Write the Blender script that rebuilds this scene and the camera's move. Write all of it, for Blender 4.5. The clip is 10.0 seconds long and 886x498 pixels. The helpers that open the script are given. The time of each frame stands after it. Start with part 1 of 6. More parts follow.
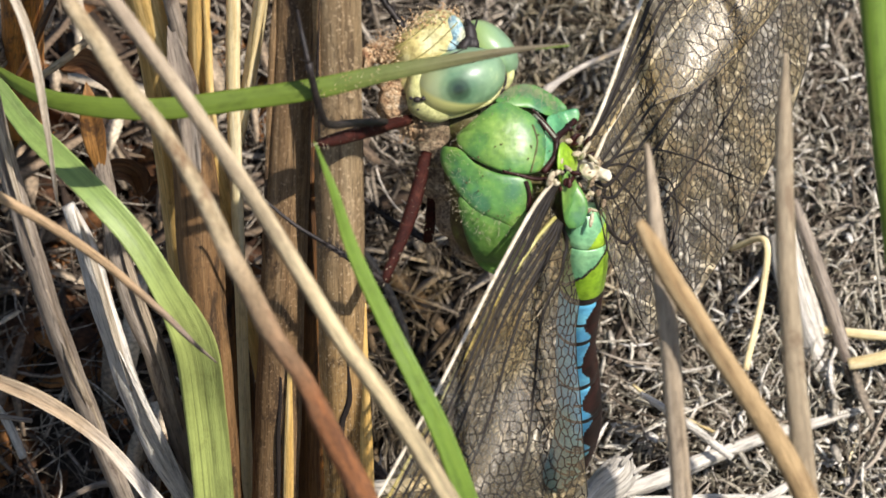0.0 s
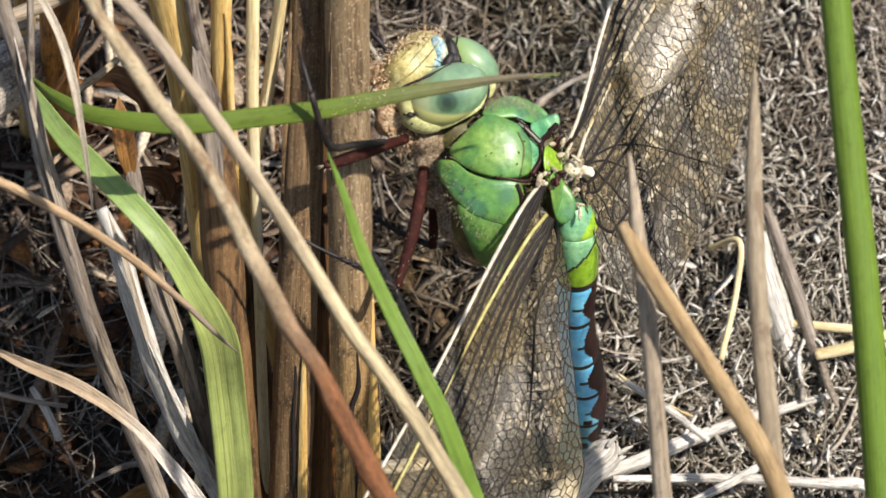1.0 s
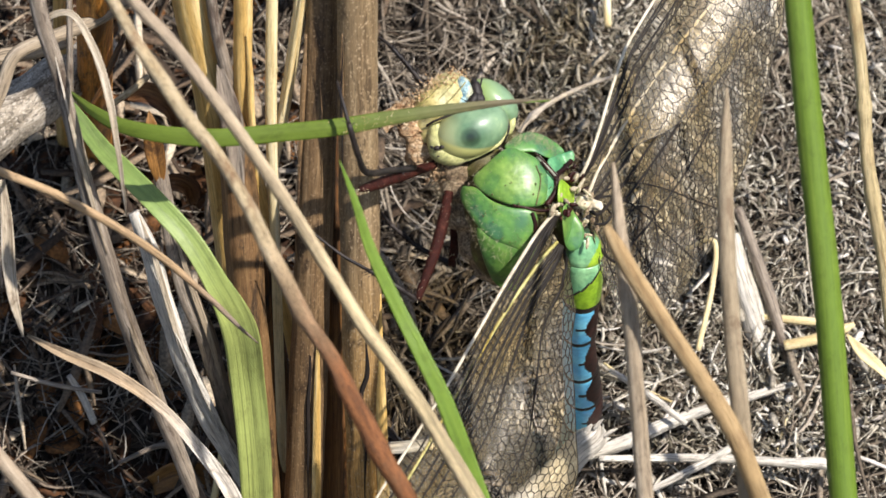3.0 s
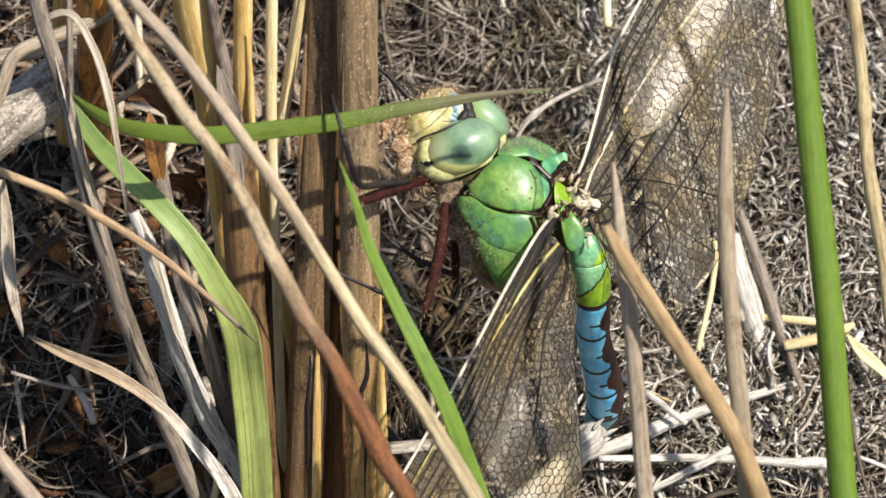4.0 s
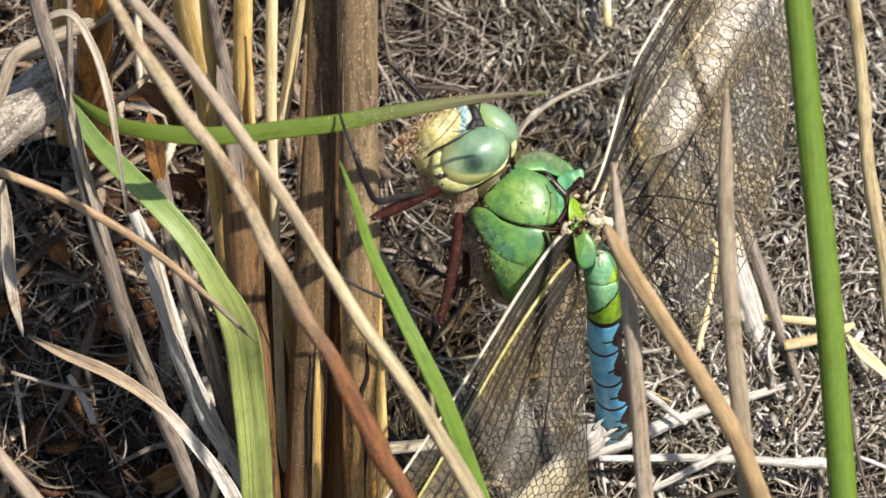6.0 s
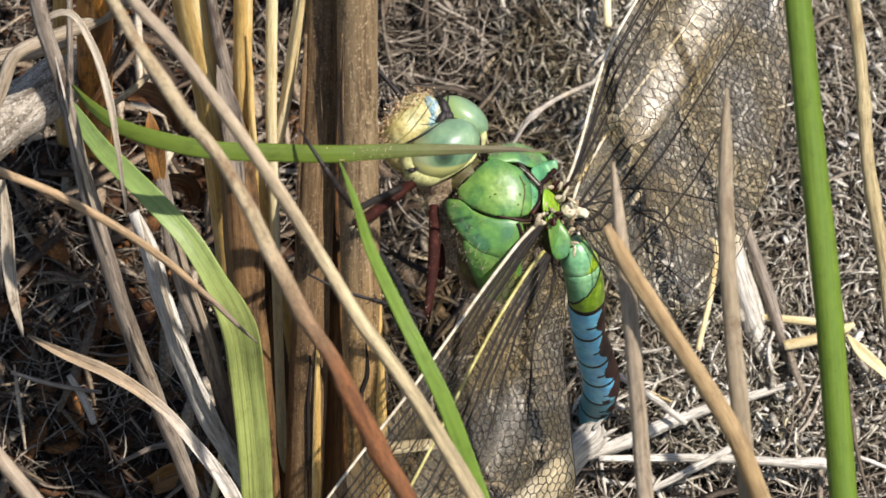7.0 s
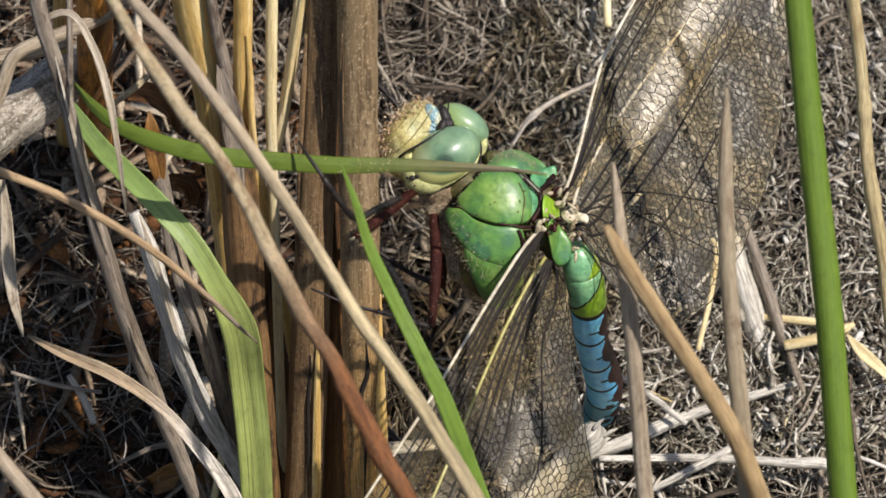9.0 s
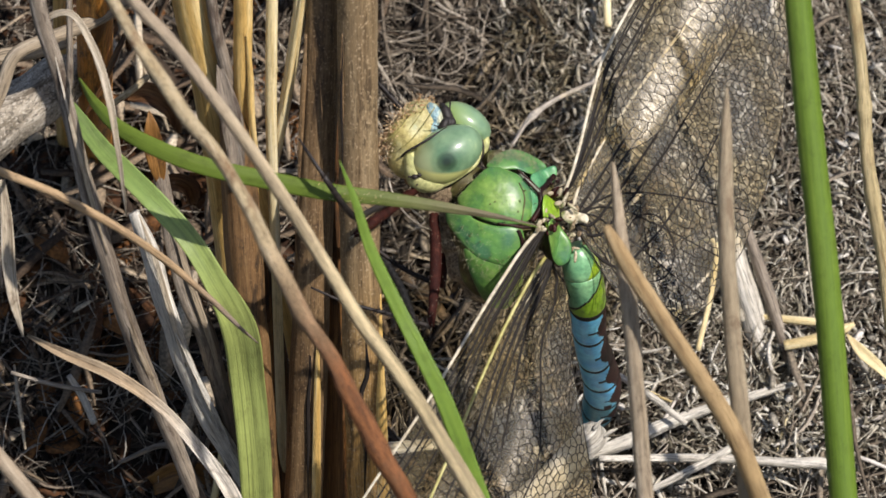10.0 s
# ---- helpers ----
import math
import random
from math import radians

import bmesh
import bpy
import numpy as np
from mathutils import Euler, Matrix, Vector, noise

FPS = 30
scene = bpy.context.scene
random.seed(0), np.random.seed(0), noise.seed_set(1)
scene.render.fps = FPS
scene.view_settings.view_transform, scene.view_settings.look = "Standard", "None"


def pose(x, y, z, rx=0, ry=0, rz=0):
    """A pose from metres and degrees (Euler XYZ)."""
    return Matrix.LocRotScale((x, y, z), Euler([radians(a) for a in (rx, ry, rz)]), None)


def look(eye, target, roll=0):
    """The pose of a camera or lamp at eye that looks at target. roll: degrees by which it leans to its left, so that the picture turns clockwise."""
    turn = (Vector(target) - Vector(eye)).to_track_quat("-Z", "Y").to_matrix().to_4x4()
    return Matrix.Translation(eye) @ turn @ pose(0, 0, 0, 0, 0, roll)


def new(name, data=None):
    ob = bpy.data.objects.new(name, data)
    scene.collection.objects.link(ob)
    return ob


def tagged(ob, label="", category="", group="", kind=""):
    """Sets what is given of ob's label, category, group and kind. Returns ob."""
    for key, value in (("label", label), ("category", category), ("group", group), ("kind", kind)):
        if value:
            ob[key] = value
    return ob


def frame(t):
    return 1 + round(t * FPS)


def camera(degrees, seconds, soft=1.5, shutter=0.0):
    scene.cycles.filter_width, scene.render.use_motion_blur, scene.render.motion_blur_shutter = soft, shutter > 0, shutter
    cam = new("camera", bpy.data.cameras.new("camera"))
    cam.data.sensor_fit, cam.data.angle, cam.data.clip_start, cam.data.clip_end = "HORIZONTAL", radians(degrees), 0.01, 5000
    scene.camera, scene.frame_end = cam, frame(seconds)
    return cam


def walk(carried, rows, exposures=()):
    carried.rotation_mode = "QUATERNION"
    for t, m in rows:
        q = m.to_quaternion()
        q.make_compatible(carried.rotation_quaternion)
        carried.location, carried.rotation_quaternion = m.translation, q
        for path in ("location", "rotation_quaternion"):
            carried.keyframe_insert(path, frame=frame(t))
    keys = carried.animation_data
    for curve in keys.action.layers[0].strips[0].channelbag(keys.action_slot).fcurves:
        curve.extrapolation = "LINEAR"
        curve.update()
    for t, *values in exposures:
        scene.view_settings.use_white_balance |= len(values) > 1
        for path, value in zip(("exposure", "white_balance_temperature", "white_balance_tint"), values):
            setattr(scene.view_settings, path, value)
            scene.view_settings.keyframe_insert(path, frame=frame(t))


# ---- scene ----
# A dragonfly clinging to dead reeds over a litter-covered bank; lengths below are in millimetres unless noted.
MM = 0.001
PITCH = radians(40)
RIGHT = Vector((1, 0, 0))
UP = Vector((0, math.sin(PITCH), math.cos(PITCH)))
NEAR = Vector((0, -math.cos(PITCH), math.sin(PITCH)))
CENTRE = Vector((0, 0, 0.0488))
BENCH = Matrix.Translation(CENTRE) @ Matrix((RIGHT, UP, NEAR)).transposed().to_4x4()
DISTANCE = 831.0
FOCUS = CENTRE + RIGHT * -0.0082 + NEAR * -0.014


def eye_row(scale, du=0.0, dv=0.0):
    """Camera pose at a distance that enlarges the subject by scale."""
    d = ((DISTANCE + 12.0) / scale - 12.0) * MM
    side = RIGHT * du * MM + UP * dv * MM
    return look(CENTRE + NEAR * d + side, CENTRE + side)


# ---- camera ----
cam = camera(6.0, 10.0, soft=1.5)
walk(cam, [(0.0, eye_row(1.203, 0.2)), (0.4, eye_row(1.203, 0.2)), (0.5, eye_row(1.2, 0.2)), (0.6, eye_row(1.184, 0.18)),
           (0.7, eye_row(1.163, 0.16)), (0.8, eye_row(1.141, 0.14)), (0.9, eye_row(1.12, 0.13)), (1.0, eye_row(1.099, 0.12)),
           (1.1, eye_row(1.079, 0.09)), (1.2, eye_row(1.059, 0.07)), (1.3, eye_row(1.039, 0.05)), (1.4, eye_row(1.02, 0.03)),
           (1.5, eye_row(1.005, 0.01)), (1.6, eye_row(1.001)), (1.8, eye_row(1.0)), (10.0, eye_row(1.0))],
     exposures=[(0.0, 0.31, 6670, 14.5), (5.7, 0.31, 6670, 14.5), (7.0, 0.21, 6670, 14.5), (8.0, -0.06, 6670, 14.5), (10.0, -0.09, 6670, 14.5)])

# ---- light ----
SUN_ELEVATION, SUN_AZIMUTH = radians(54), radians(128)
world = bpy.data.worlds.new("sky")
scene.world = world
world.use_nodes = True
sky = world.node_tree.nodes.new("ShaderNodeTexSky")
sky.sky_type, sky.sun_disc = "NISHITA", False
sky.sun_elevation, sky.sun_rotation = SUN_ELEVATION, SUN_AZIMUTH
background = world.node_tree.nodes["Background"]
background.inputs["Strength"].default_value = 0.1
world.node_tree.links.new(sky.outputs[0], background.inputs["Color"])
sun = new("sun", bpy.data.lights.new("sun", "SUN"))
sun.data.energy, sun.data.angle, sun.data.color = 5.0, radians(0.8), (1.0, 0.96, 0.9)
to_sun = Vector((math.sin(SUN_AZIMUTH) * math.cos(SUN_ELEVATION), math.cos(SUN_AZIMUTH) * math.cos(SUN_ELEVATION), math.sin(SUN_ELEVATION)))
sun.matrix_world = look(to_sun, (0, 0, 0))


# ---- materials ----
def node_tree(name):
    m = bpy.data.materials.new(name)
    m.use_nodes = True
    return m, m.node_tree.nodes, m.node_tree.links, m.node_tree.nodes["Principled BSDF"]


def ramp_of(nodes, colours, soft=True):
    r = nodes.new("ShaderNodeValToRGB")
    r.color_ramp.interpolation = "EASE" if soft else "LINEAR"
    while len(r.color_ramp.elements) < len(colours):
        r.color_ramp.elements.new(0.5)
    for e, (at, c) in zip(r.color_ramp.elements, colours):
        e.position, e.color = at, (*c, 1)
    return r


def mix(nodes, links, mode, fac, a, b):
    n = nodes.new("ShaderNodeMix")
    n.data_type, n.blend_type = "RGBA", mode
    for socket, value in ((n.inputs["Factor"], fac), (n.inputs["A"], a), (n.inputs["B"], b)):
        if isinstance(value, (int, float)):
            socket.default_value = value
        elif isinstance(value, tuple):
            socket.default_value = (*value, 1)
        else:
            links.new(value, socket)
    return n.outputs["Result"]


def noise_of(nodes, links, coords, scale, detail=4, rough=0.6, stretch=(1, 1, 1), distort=0.0):
    mp = nodes.new("ShaderNodeMapping")
    mp.inputs["Scale"].default_value = stretch
    links.new(coords, mp.inputs["Vector"])
    n = nodes.new("ShaderNodeTexNoise")
    n.inputs["Scale"].default_value, n.inputs["Detail"].default_value = scale, detail
    n.inputs["Roughness"].default_value, n.inputs["Distortion"].default_value = rough, distort
    links.new(mp.outputs[0], n.inputs["Vector"])
    return n.outputs["Fac"]


def shifted(nodes, links, coords):
    """Coordinates moved by a different step for each object."""
    info = nodes.new("ShaderNodeObjectInfo")
    mul = nodes.new("ShaderNodeMath")
    mul.operation = "MULTIPLY"
    mul.inputs[1].default_value = 137.0
    links.new(info.outputs["Random"], mul.inputs[0])
    add = nodes.new("ShaderNodeVectorMath")
    add.operation = "ADD"
    links.new(coords, add.inputs[0])
    links.new(mul.outputs[0], add.inputs[1])
    return add.outputs[0]


def bumped(nodes, links, bsdf, height, strength, distance):
    b = nodes.new("ShaderNodeBump")
    b.inputs["Strength"].default_value, b.inputs["Distance"].default_value = strength, distance * MM
    links.new(height, b.inputs["Height"])
    links.new(b.outputs[0], bsdf.inputs["Normal"])


def fibre_material(name, dark, mid, light, stain=(0.05, 0.03, 0.02), stain_at=0.6, streak=(1.6, 0.05), rough=0.6, bump=0.5, speck=0.0, gloss=0.4, along=None, grain=0.42):
    """Plant stem: broad and fine streaks along the length, blotches and specks. UV is in millimetres: round, along."""
    m, nodes, links, bsdf = node_tree(name)
    uv = nodes.new("ShaderNodeUVMap").outputs[0]
    co = shifted(nodes, links, uv)
    broad = noise_of(nodes, links, co, 1.0, 5, 0.7, (streak[0], streak[1], 1), 0.3)
    tone = ramp_of(nodes, [(0.33, dark), (0.5, mid), (0.67, light)])
    links.new(broad, tone.inputs[0])
    colour = tone.outputs[0]
    if along:
        at0, at1, other = along
        sep = nodes.new("ShaderNodeSeparateXYZ")
        links.new(uv, sep.inputs[0])
        rng = nodes.new("ShaderNodeMapRange")
        rng.inputs["From Min"].default_value, rng.inputs["From Max"].default_value = at0, at1
        links.new(sep.outputs["Y"], rng.inputs["Value"])
        shade = ramp_of(nodes, [(0.38, tuple(v * 0.48 for v in other)), (0.58, other)])
        links.new(broad, shade.inputs[0])
        colour = mix(nodes, links, "MIX", rng.outputs[0], colour, shade.outputs[0])
    fine = noise_of(nodes, links, co, 1.0, 4, 0.65, (streak[0] * 4.0, streak[1] * 9.0, 1), 0.5)
    lines = ramp_of(nodes, [(0.34, (1 - grain, 1 - grain, 1 - grain)), (0.5, (1, 1, 1)), (0.68, (1 + grain * 0.35, 1 + grain * 0.33, 1 + grain * 0.3))])
    links.new(fine, lines.inputs[0])
    colour = mix(nodes, links, "MULTIPLY", 1.0, colour, lines.outputs[0])
    mott = noise_of(nodes, links, co, 0.9, 6, 0.75, (1, 0.6, 1), 0.4)
    cloud = ramp_of(nodes, [(0.34, (0.7, 0.68, 0.66)), (0.5, (1, 1, 1)), (0.66, (1.16, 1.15, 1.13))])
    links.new(mott, cloud.inputs[0])
    colour = mix(nodes, links, "MULTIPLY", 0.65, colour, cloud.outputs[0])
    blot = noise_of(nodes, links, co, 0.35, 5, 0.75, (1, 0.35, 1), 0.6)
    patch = ramp_of(nodes, [(stain_at - 0.05, (0, 0, 0)), (min(stain_at + 0.08, 1.0), (0.85, 0.85, 0.85))])
    links.new(blot, patch.inputs[0])
    colour = mix(nodes, links, "MIX", patch.outputs[0], colour, stain)
    if speck:
        dots = noise_of(nodes, links, co, 4.2, 2, 0.5, (1, 0.8, 1))
        cut = ramp_of(nodes, [(0.59, (0, 0, 0)), (0.68, (speck, speck, speck))])
        links.new(dots, cut.inputs[0])
        colour = mix(nodes, links, "MIX", cut.outputs[0], colour, tuple(min(1, v * 1.5 + 0.05) for v in light))
    links.new(colour, bsdf.inputs["Base Color"])
    bsdf.inputs["Roughness"].default_value = rough
    bsdf.inputs["Specular IOR Level"].default_value = gloss
    both = mix(nodes, links, "MIX", 0.5, broad, fine)
    bumped(nodes, links, bsdf, both, bump, 0.4)
    return m


def body_material(name, colours, scale=600.0, rough=0.35, bump=0.1, coat=0.0, mottle=0.3):
    """Insect shell: mottled in object space (metres)."""
    m, nodes, links, bsdf = node_tree(name)
    co = nodes.new("ShaderNodeTexCoord").outputs["Object"]
    f = noise_of(nodes, links, co, scale, 5, 0.6)
    r = ramp_of(nodes, colours)
    links.new(f, r.inputs[0])
    small = noise_of(nodes, links, co, scale * 4, 4, 0.7)
    g = ramp_of(nodes, [(0.36, (1 - mottle, 1 - mottle, 1 - mottle)), (0.6, (1, 1, 1)), (0.72, (1 + mottle * 0.5, 1 + mottle * 0.5, 1 + mottle * 0.4))])
    links.new(small, g.inputs[0])
    links.new(mix(nodes, links, "MULTIPLY", 1.0, r.outputs[0], g.outputs[0]), bsdf.inputs["Base Color"])
    bsdf.inputs["Roughness"].default_value = rough
    bsdf.inputs["Coat Weight"].default_value, bsdf.inputs["Coat Roughness"].default_value = coat, 0.28
    fine = noise_of(nodes, links, co, scale * 8, 3, 0.6)
    bumped(nodes, links, bsdf, fine, bump, 0.12)
    return m


def island_material(name, colours, rough=0.8, fine_scale=3000.0):
    """Many small pieces: one tone for each piece, with fine grain."""
    m, nodes, links, bsdf = node_tree(name)
    geo = nodes.new("ShaderNodeNewGeometry")
    r = ramp_of(nodes, colours, False)
    links.new(geo.outputs["Random Per Island"], r.inputs[0])
    co = nodes.new("ShaderNodeTexCoord").outputs["Object"]
    f = noise_of(nodes, links, co, fine_scale, 3, 0.6)
    g = ramp_of(nodes, [(0.3, (0.55, 0.55, 0.55)), (0.7, (1.25, 1.22, 1.18))])
    links.new(f, g.inputs[0])
    links.new(mix(nodes, links, "MULTIPLY", 1.0, r.outputs[0], g.outputs[0]), bsdf.inputs["Base Color"])
    bsdf.inputs["Roughness"].default_value = rough
    bsdf.inputs["Specular IOR Level"].default_value = 0.3
    bumped(nodes, links, bsdf, f, 0.4, 0.1)
    return m


SOIL = body_material("dark damp soil", [(0.3, (0.016, 0.011, 0.007)), (0.5, (0.038, 0.027, 0.018)), (0.7, (0.09, 0.068, 0.048))], 1100, 0.95, 0.8)
LITTER = island_material("weathered plant fibre", [(0.0, (0.035, 0.027, 0.019)), (0.25, (0.095, 0.078, 0.057)), (0.55, (0.215, 0.182, 0.138)), (0.8, (0.36, 0.315, 0.25)), (1.0, (0.6, 0.545, 0.45))])
# litter on the left: shade of the reeds put into darker tones
SHADE_LITTER = island_material("plant fibre with painted shade", [(0.0, (0.02, 0.012, 0.008)), (0.35, (0.05, 0.033, 0.022)), (0.7, (0.1, 0.072, 0.05)), (0.9, (0.24, 0.19, 0.14)), (1.0, (0.52, 0.45, 0.36))])
STRAW_BITS = island_material("bleached straw bits", [(0.0, (0.29, 0.255, 0.19)), (0.5, (0.48, 0.45, 0.36)), (1.0, (0.73, 0.7, 0.61))])
MOULD = island_material("brown leaf mould", [(0.0, (0.03, 0.014, 0.007)), (0.6, (0.11, 0.048, 0.018)), (1.0, (0.28, 0.125, 0.04))])
MOSS = island_material("dried moss", [(0.0, (0.12, 0.108, 0.075)), (0.35, (0.32, 0.295, 0.225)), (0.7, (0.53, 0.5, 0.41)), (1.0, (0.8, 0.775, 0.69))])
REED_GREY = fibre_material("grey-brown dead reed", (0.13, 0.085, 0.041), (0.225, 0.157, 0.082), (0.325, 0.242, 0.136), (0.058, 0.036, 0.018), 0.57, speck=0.6, along=(50, 76, (0.5, 0.29, 0.09)), grain=0.48)
REED_BROWN = fibre_material("brown dead reed", (0.1, 0.058, 0.026), (0.19, 0.118, 0.055), (0.29, 0.195, 0.1), (0.04, 0.023, 0.012), 0.57, speck=0.45, grain=0.5)
REED_DARK = fibre_material("dark brown reed and twig tone, part shade", (0.05, 0.022, 0.007), (0.13, 0.058, 0.017), (0.24, 0.12, 0.033), (0.015, 0.01, 0.006), 0.55)
REED_OCHRE = fibre_material("ochre dry reed", (0.44, 0.26, 0.07), (0.63, 0.42, 0.14), (0.78, 0.6, 0.28), (0.17, 0.08, 0.03), 0.66, rough=0.45, grain=0.3)
REED_ORANGE = fibre_material("orange-brown dry reed", (0.24, 0.08, 0.015), (0.52, 0.22, 0.04), (0.72, 0.37, 0.09), (0.05, 0.02, 0.008), 0.56, rough=0.4)
REED_RUST = fibre_material("rust-brown dry leaf", (0.11, 0.048, 0.013), (0.24, 0.115, 0.03), (0.38, 0.2, 0.06), (0.04, 0.018, 0.008), 0.58, rough=0.45)
STRAW = fibre_material("pale straw", (0.58, 0.44, 0.2), (0.76, 0.63, 0.34), (0.86, 0.77, 0.52), (0.36, 0.22, 0.09), 0.68, rough=0.45, grain=0.2)
STEM_TAN = fibre_material("tan dry stem", (0.37, 0.28, 0.155), (0.51, 0.41, 0.25), (0.64, 0.54, 0.36), (0.2, 0.1, 0.045), 0.57, (1.6, 0.25), bump=1.0, grain=0.5, along=(38, 54, (0.27, 0.105, 0.035)))
STEM_CREAM = fibre_material("cream dry stem", (0.32, 0.25, 0.17), (0.42, 0.335, 0.235), (0.52, 0.43, 0.31), (0.22, 0.16, 0.11), 0.63, bump=1.0, along=(22, 50, (0.7, 0.57, 0.33)), grain=0.26)
STEM_BROWN = fibre_material("dry brown stem", (0.28, 0.18, 0.08), (0.42, 0.29, 0.14), (0.52, 0.38, 0.2), (0.18, 0.11, 0.055), 0.6, bump=0.9, grain=0.35)
STRAW_TAN = fibre_material("mottled tan straw", (0.38, 0.29, 0.14), (0.53, 0.43, 0.23), (0.66, 0.57, 0.35), (0.3, 0.19, 0.09), 0.6, bump=0.9, rough=0.5, grain=0.35)
STEM_BEIGE = fibre_material("beige dry stem", (0.26, 0.205, 0.13), (0.36, 0.29, 0.19), (0.46, 0.385, 0.26), (0.2, 0.14, 0.085), 0.6, bump=0.8, grain=0.35)
WOOD_WHITE = fibre_material("bleached white twig", (0.48, 0.43, 0.37), (0.66, 0.61, 0.54), (0.8, 0.76, 0.69), (0.33, 0.28, 0.23), 0.64, bump=0.8, grain=0.3)
STEM_GREY = fibre_material("grey weathered stem", (0.14, 0.108, 0.08), (0.26, 0.215, 0.165), (0.43, 0.375, 0.305), (0.075, 0.05, 0.036), 0.58, bump=0.8, grain=0.5)
STEM_RED = fibre_material("red-brown thin stem", (0.31, 0.205, 0.105), (0.45, 0.315, 0.175), (0.57, 0.43, 0.265), (0.22, 0.125, 0.065), 0.64, grain=0.4, along=(26, 34, (0.3, 0.23, 0.18)))
STEM_TANGREY = fibre_material("tan-grey dry strip", (0.2, 0.155, 0.1), (0.36, 0.29, 0.2), (0.5, 0.42, 0.31), (0.1, 0.07, 0.045), 0.6, grain=0.5)
WOOD_PALE = fibre_material("bleached stick", (0.36, 0.33, 0.265), (0.6, 0.565, 0.485), (0.8, 0.77, 0.69), (0.17, 0.145, 0.11), 0.62, bump=0.9, rough=0.75, grain=0.55)
WOOD_GREY = fibre_material("grey log bark", (0.2, 0.17, 0.125), (0.38, 0.335, 0.265), (0.6, 0.55, 0.46), (0.08, 0.06, 0.04), 0.54, (0.9, 0.3), 0.8, 1.0, speck=0.4, grain=0.6)
LEAF_DRY = fibre_material("dry cream leaf", (0.3, 0.235, 0.155), (0.5, 0.43, 0.32), (0.74, 0.69, 0.6), (0.15, 0.105, 0.065), 0.62, (2.5, 0.04), grain=0.5)
LEAF_TAN = fibre_material("tan leaf paling to white", (0.22, 0.155, 0.09), (0.36, 0.27, 0.17), (0.52, 0.42, 0.29), (0.12, 0.08, 0.045), 0.6, (2.5, 0.04), grain=0.5, along=(13, 22, (0.76, 0.71, 0.62)))
LEAF_BROWN = fibre_material("brown curled leaf", (0.1, 0.045, 0.02), (0.22, 0.115, 0.052), (0.36, 0.21, 0.1), (0.03, 0.014, 0.008), 0.6)
LEAF_GREEN = fibre_material("fresh green rush", (0.1, 0.175, 0.016), (0.135, 0.23, 0.024), (0.18, 0.285, 0.038), (0.2, 0.27, 0.08), 0.68, (2.2, 0.03), 0.38, 0.25, gloss=0.5, grain=0.14)
RUSH_GREEN = fibre_material("round green rush", (0.09, 0.16, 0.016), (0.12, 0.2, 0.022), (0.16, 0.245, 0.034), (0.19, 0.23, 0.06), 0.68, (1.2, 0.02), 0.4, 0.15, gloss=0.5, grain=0.14)
JOINT = fibre_material("pale joint", (0.17, 0.23, 0.07), (0.25, 0.3, 0.13), (0.36, 0.39, 0.22), (0.2, 0.24, 0.08), 0.6, grain=0.2)
LEAF_OLIVE = fibre_material("broad pale green leaf", (0.18, 0.275, 0.072), (0.225, 0.33, 0.088), (0.28, 0.38, 0.115), (0.3, 0.32, 0.115), 0.67, (2.6, 0.02), 0.4, 0.35, gloss=0.5, grain=0.18, along=(20, 34, (0.37, 0.44, 0.13)))


# ---- builders ----
def link_mesh(name, bm, material, parent=None, label="", smooth=True):
    me = bpy.data.meshes.new(name)
    bm.to_mesh(me)
    bm.free()
    if smooth:
        me.polygons.foreach_set("use_smooth", [True] * len(me.polygons))
    me.materials.append(material)
    ob = new(name, me)
    if parent:
        ob.parent = parent
    if label:
        ob["label"] = label
    return ob


def part(name, bm, material, parent, label=""):
    ob = link_mesh(name, bm, material, parent, label)
    if parent.type == "MESH" and parent.name == "reed":
        ob.location = -parent.location
    return ob


def raw_mesh(name, verts, faces, material, smooth=False):
    me = bpy.data.meshes.new(name)
    me.from_pydata(verts, [], faces)
    me.materials.append(material)
    if smooth:
        me.polygons.foreach_set("use_smooth", [True] * len(me.polygons))
    return new(name, me)


def glide(points, n):
    """n samples on a smooth line through the points; each point may carry extra numbers (widths)."""
    p = np.array(points, float)
    p = np.vstack([2 * p[0] - p[1], p, 2 * p[-1] - p[-2]])
    step = np.linalg.norm(np.diff(p[:, :3], axis=0), axis=1) ** 0.5 + 1e-6
    knots = np.concatenate([[0], np.cumsum(step)])
    out = []
    for t in np.linspace(knots[1], knots[-2], n):
        i = int(min(max(np.searchsorted(knots, t, side="right") - 1, 1), len(p) - 3))
        t0, t1, t2, t3 = knots[i - 1:i + 3]
        a1 = (t1 - t) / (t1 - t0) * p[i - 1] + (t - t0) / (t1 - t0) * p[i]
        a2 = (t2 - t) / (t2 - t1) * p[i] + (t - t1) / (t2 - t1) * p[i + 1]
        a3 = (t3 - t) / (t3 - t2) * p[i + 1] + (t - t2) / (t3 - t2) * p[i + 2]
        b1 = (t2 - t) / (t2 - t0) * a1 + (t - t0) / (t2 - t0) * a2
        b2 = (t3 - t) / (t3 - t1) * a2 + (t - t1) / (t3 - t1) * a3
        out.append((t2 - t) / (t2 - t1) * b1 + (t - t1) / (t2 - t1) * b2)
    return np.array(out)


def ground_z(x, y):
    """Height of the bank in metres at x, y in metres: a slope that levels out far away, with hummocks."""
    near = math.exp(-(x * x + y * y) / 0.04)
    bumps = noise.noise(Vector((x * 70, y * 70, 3.1))) * 0.0028 + noise.noise(Vector((x * 210, y * 210, 8.2))) * 0.0012
    return 0.433 * 0.3 * math.tanh(y / 0.3) + bumps * (0.3 + 0.7 * near)


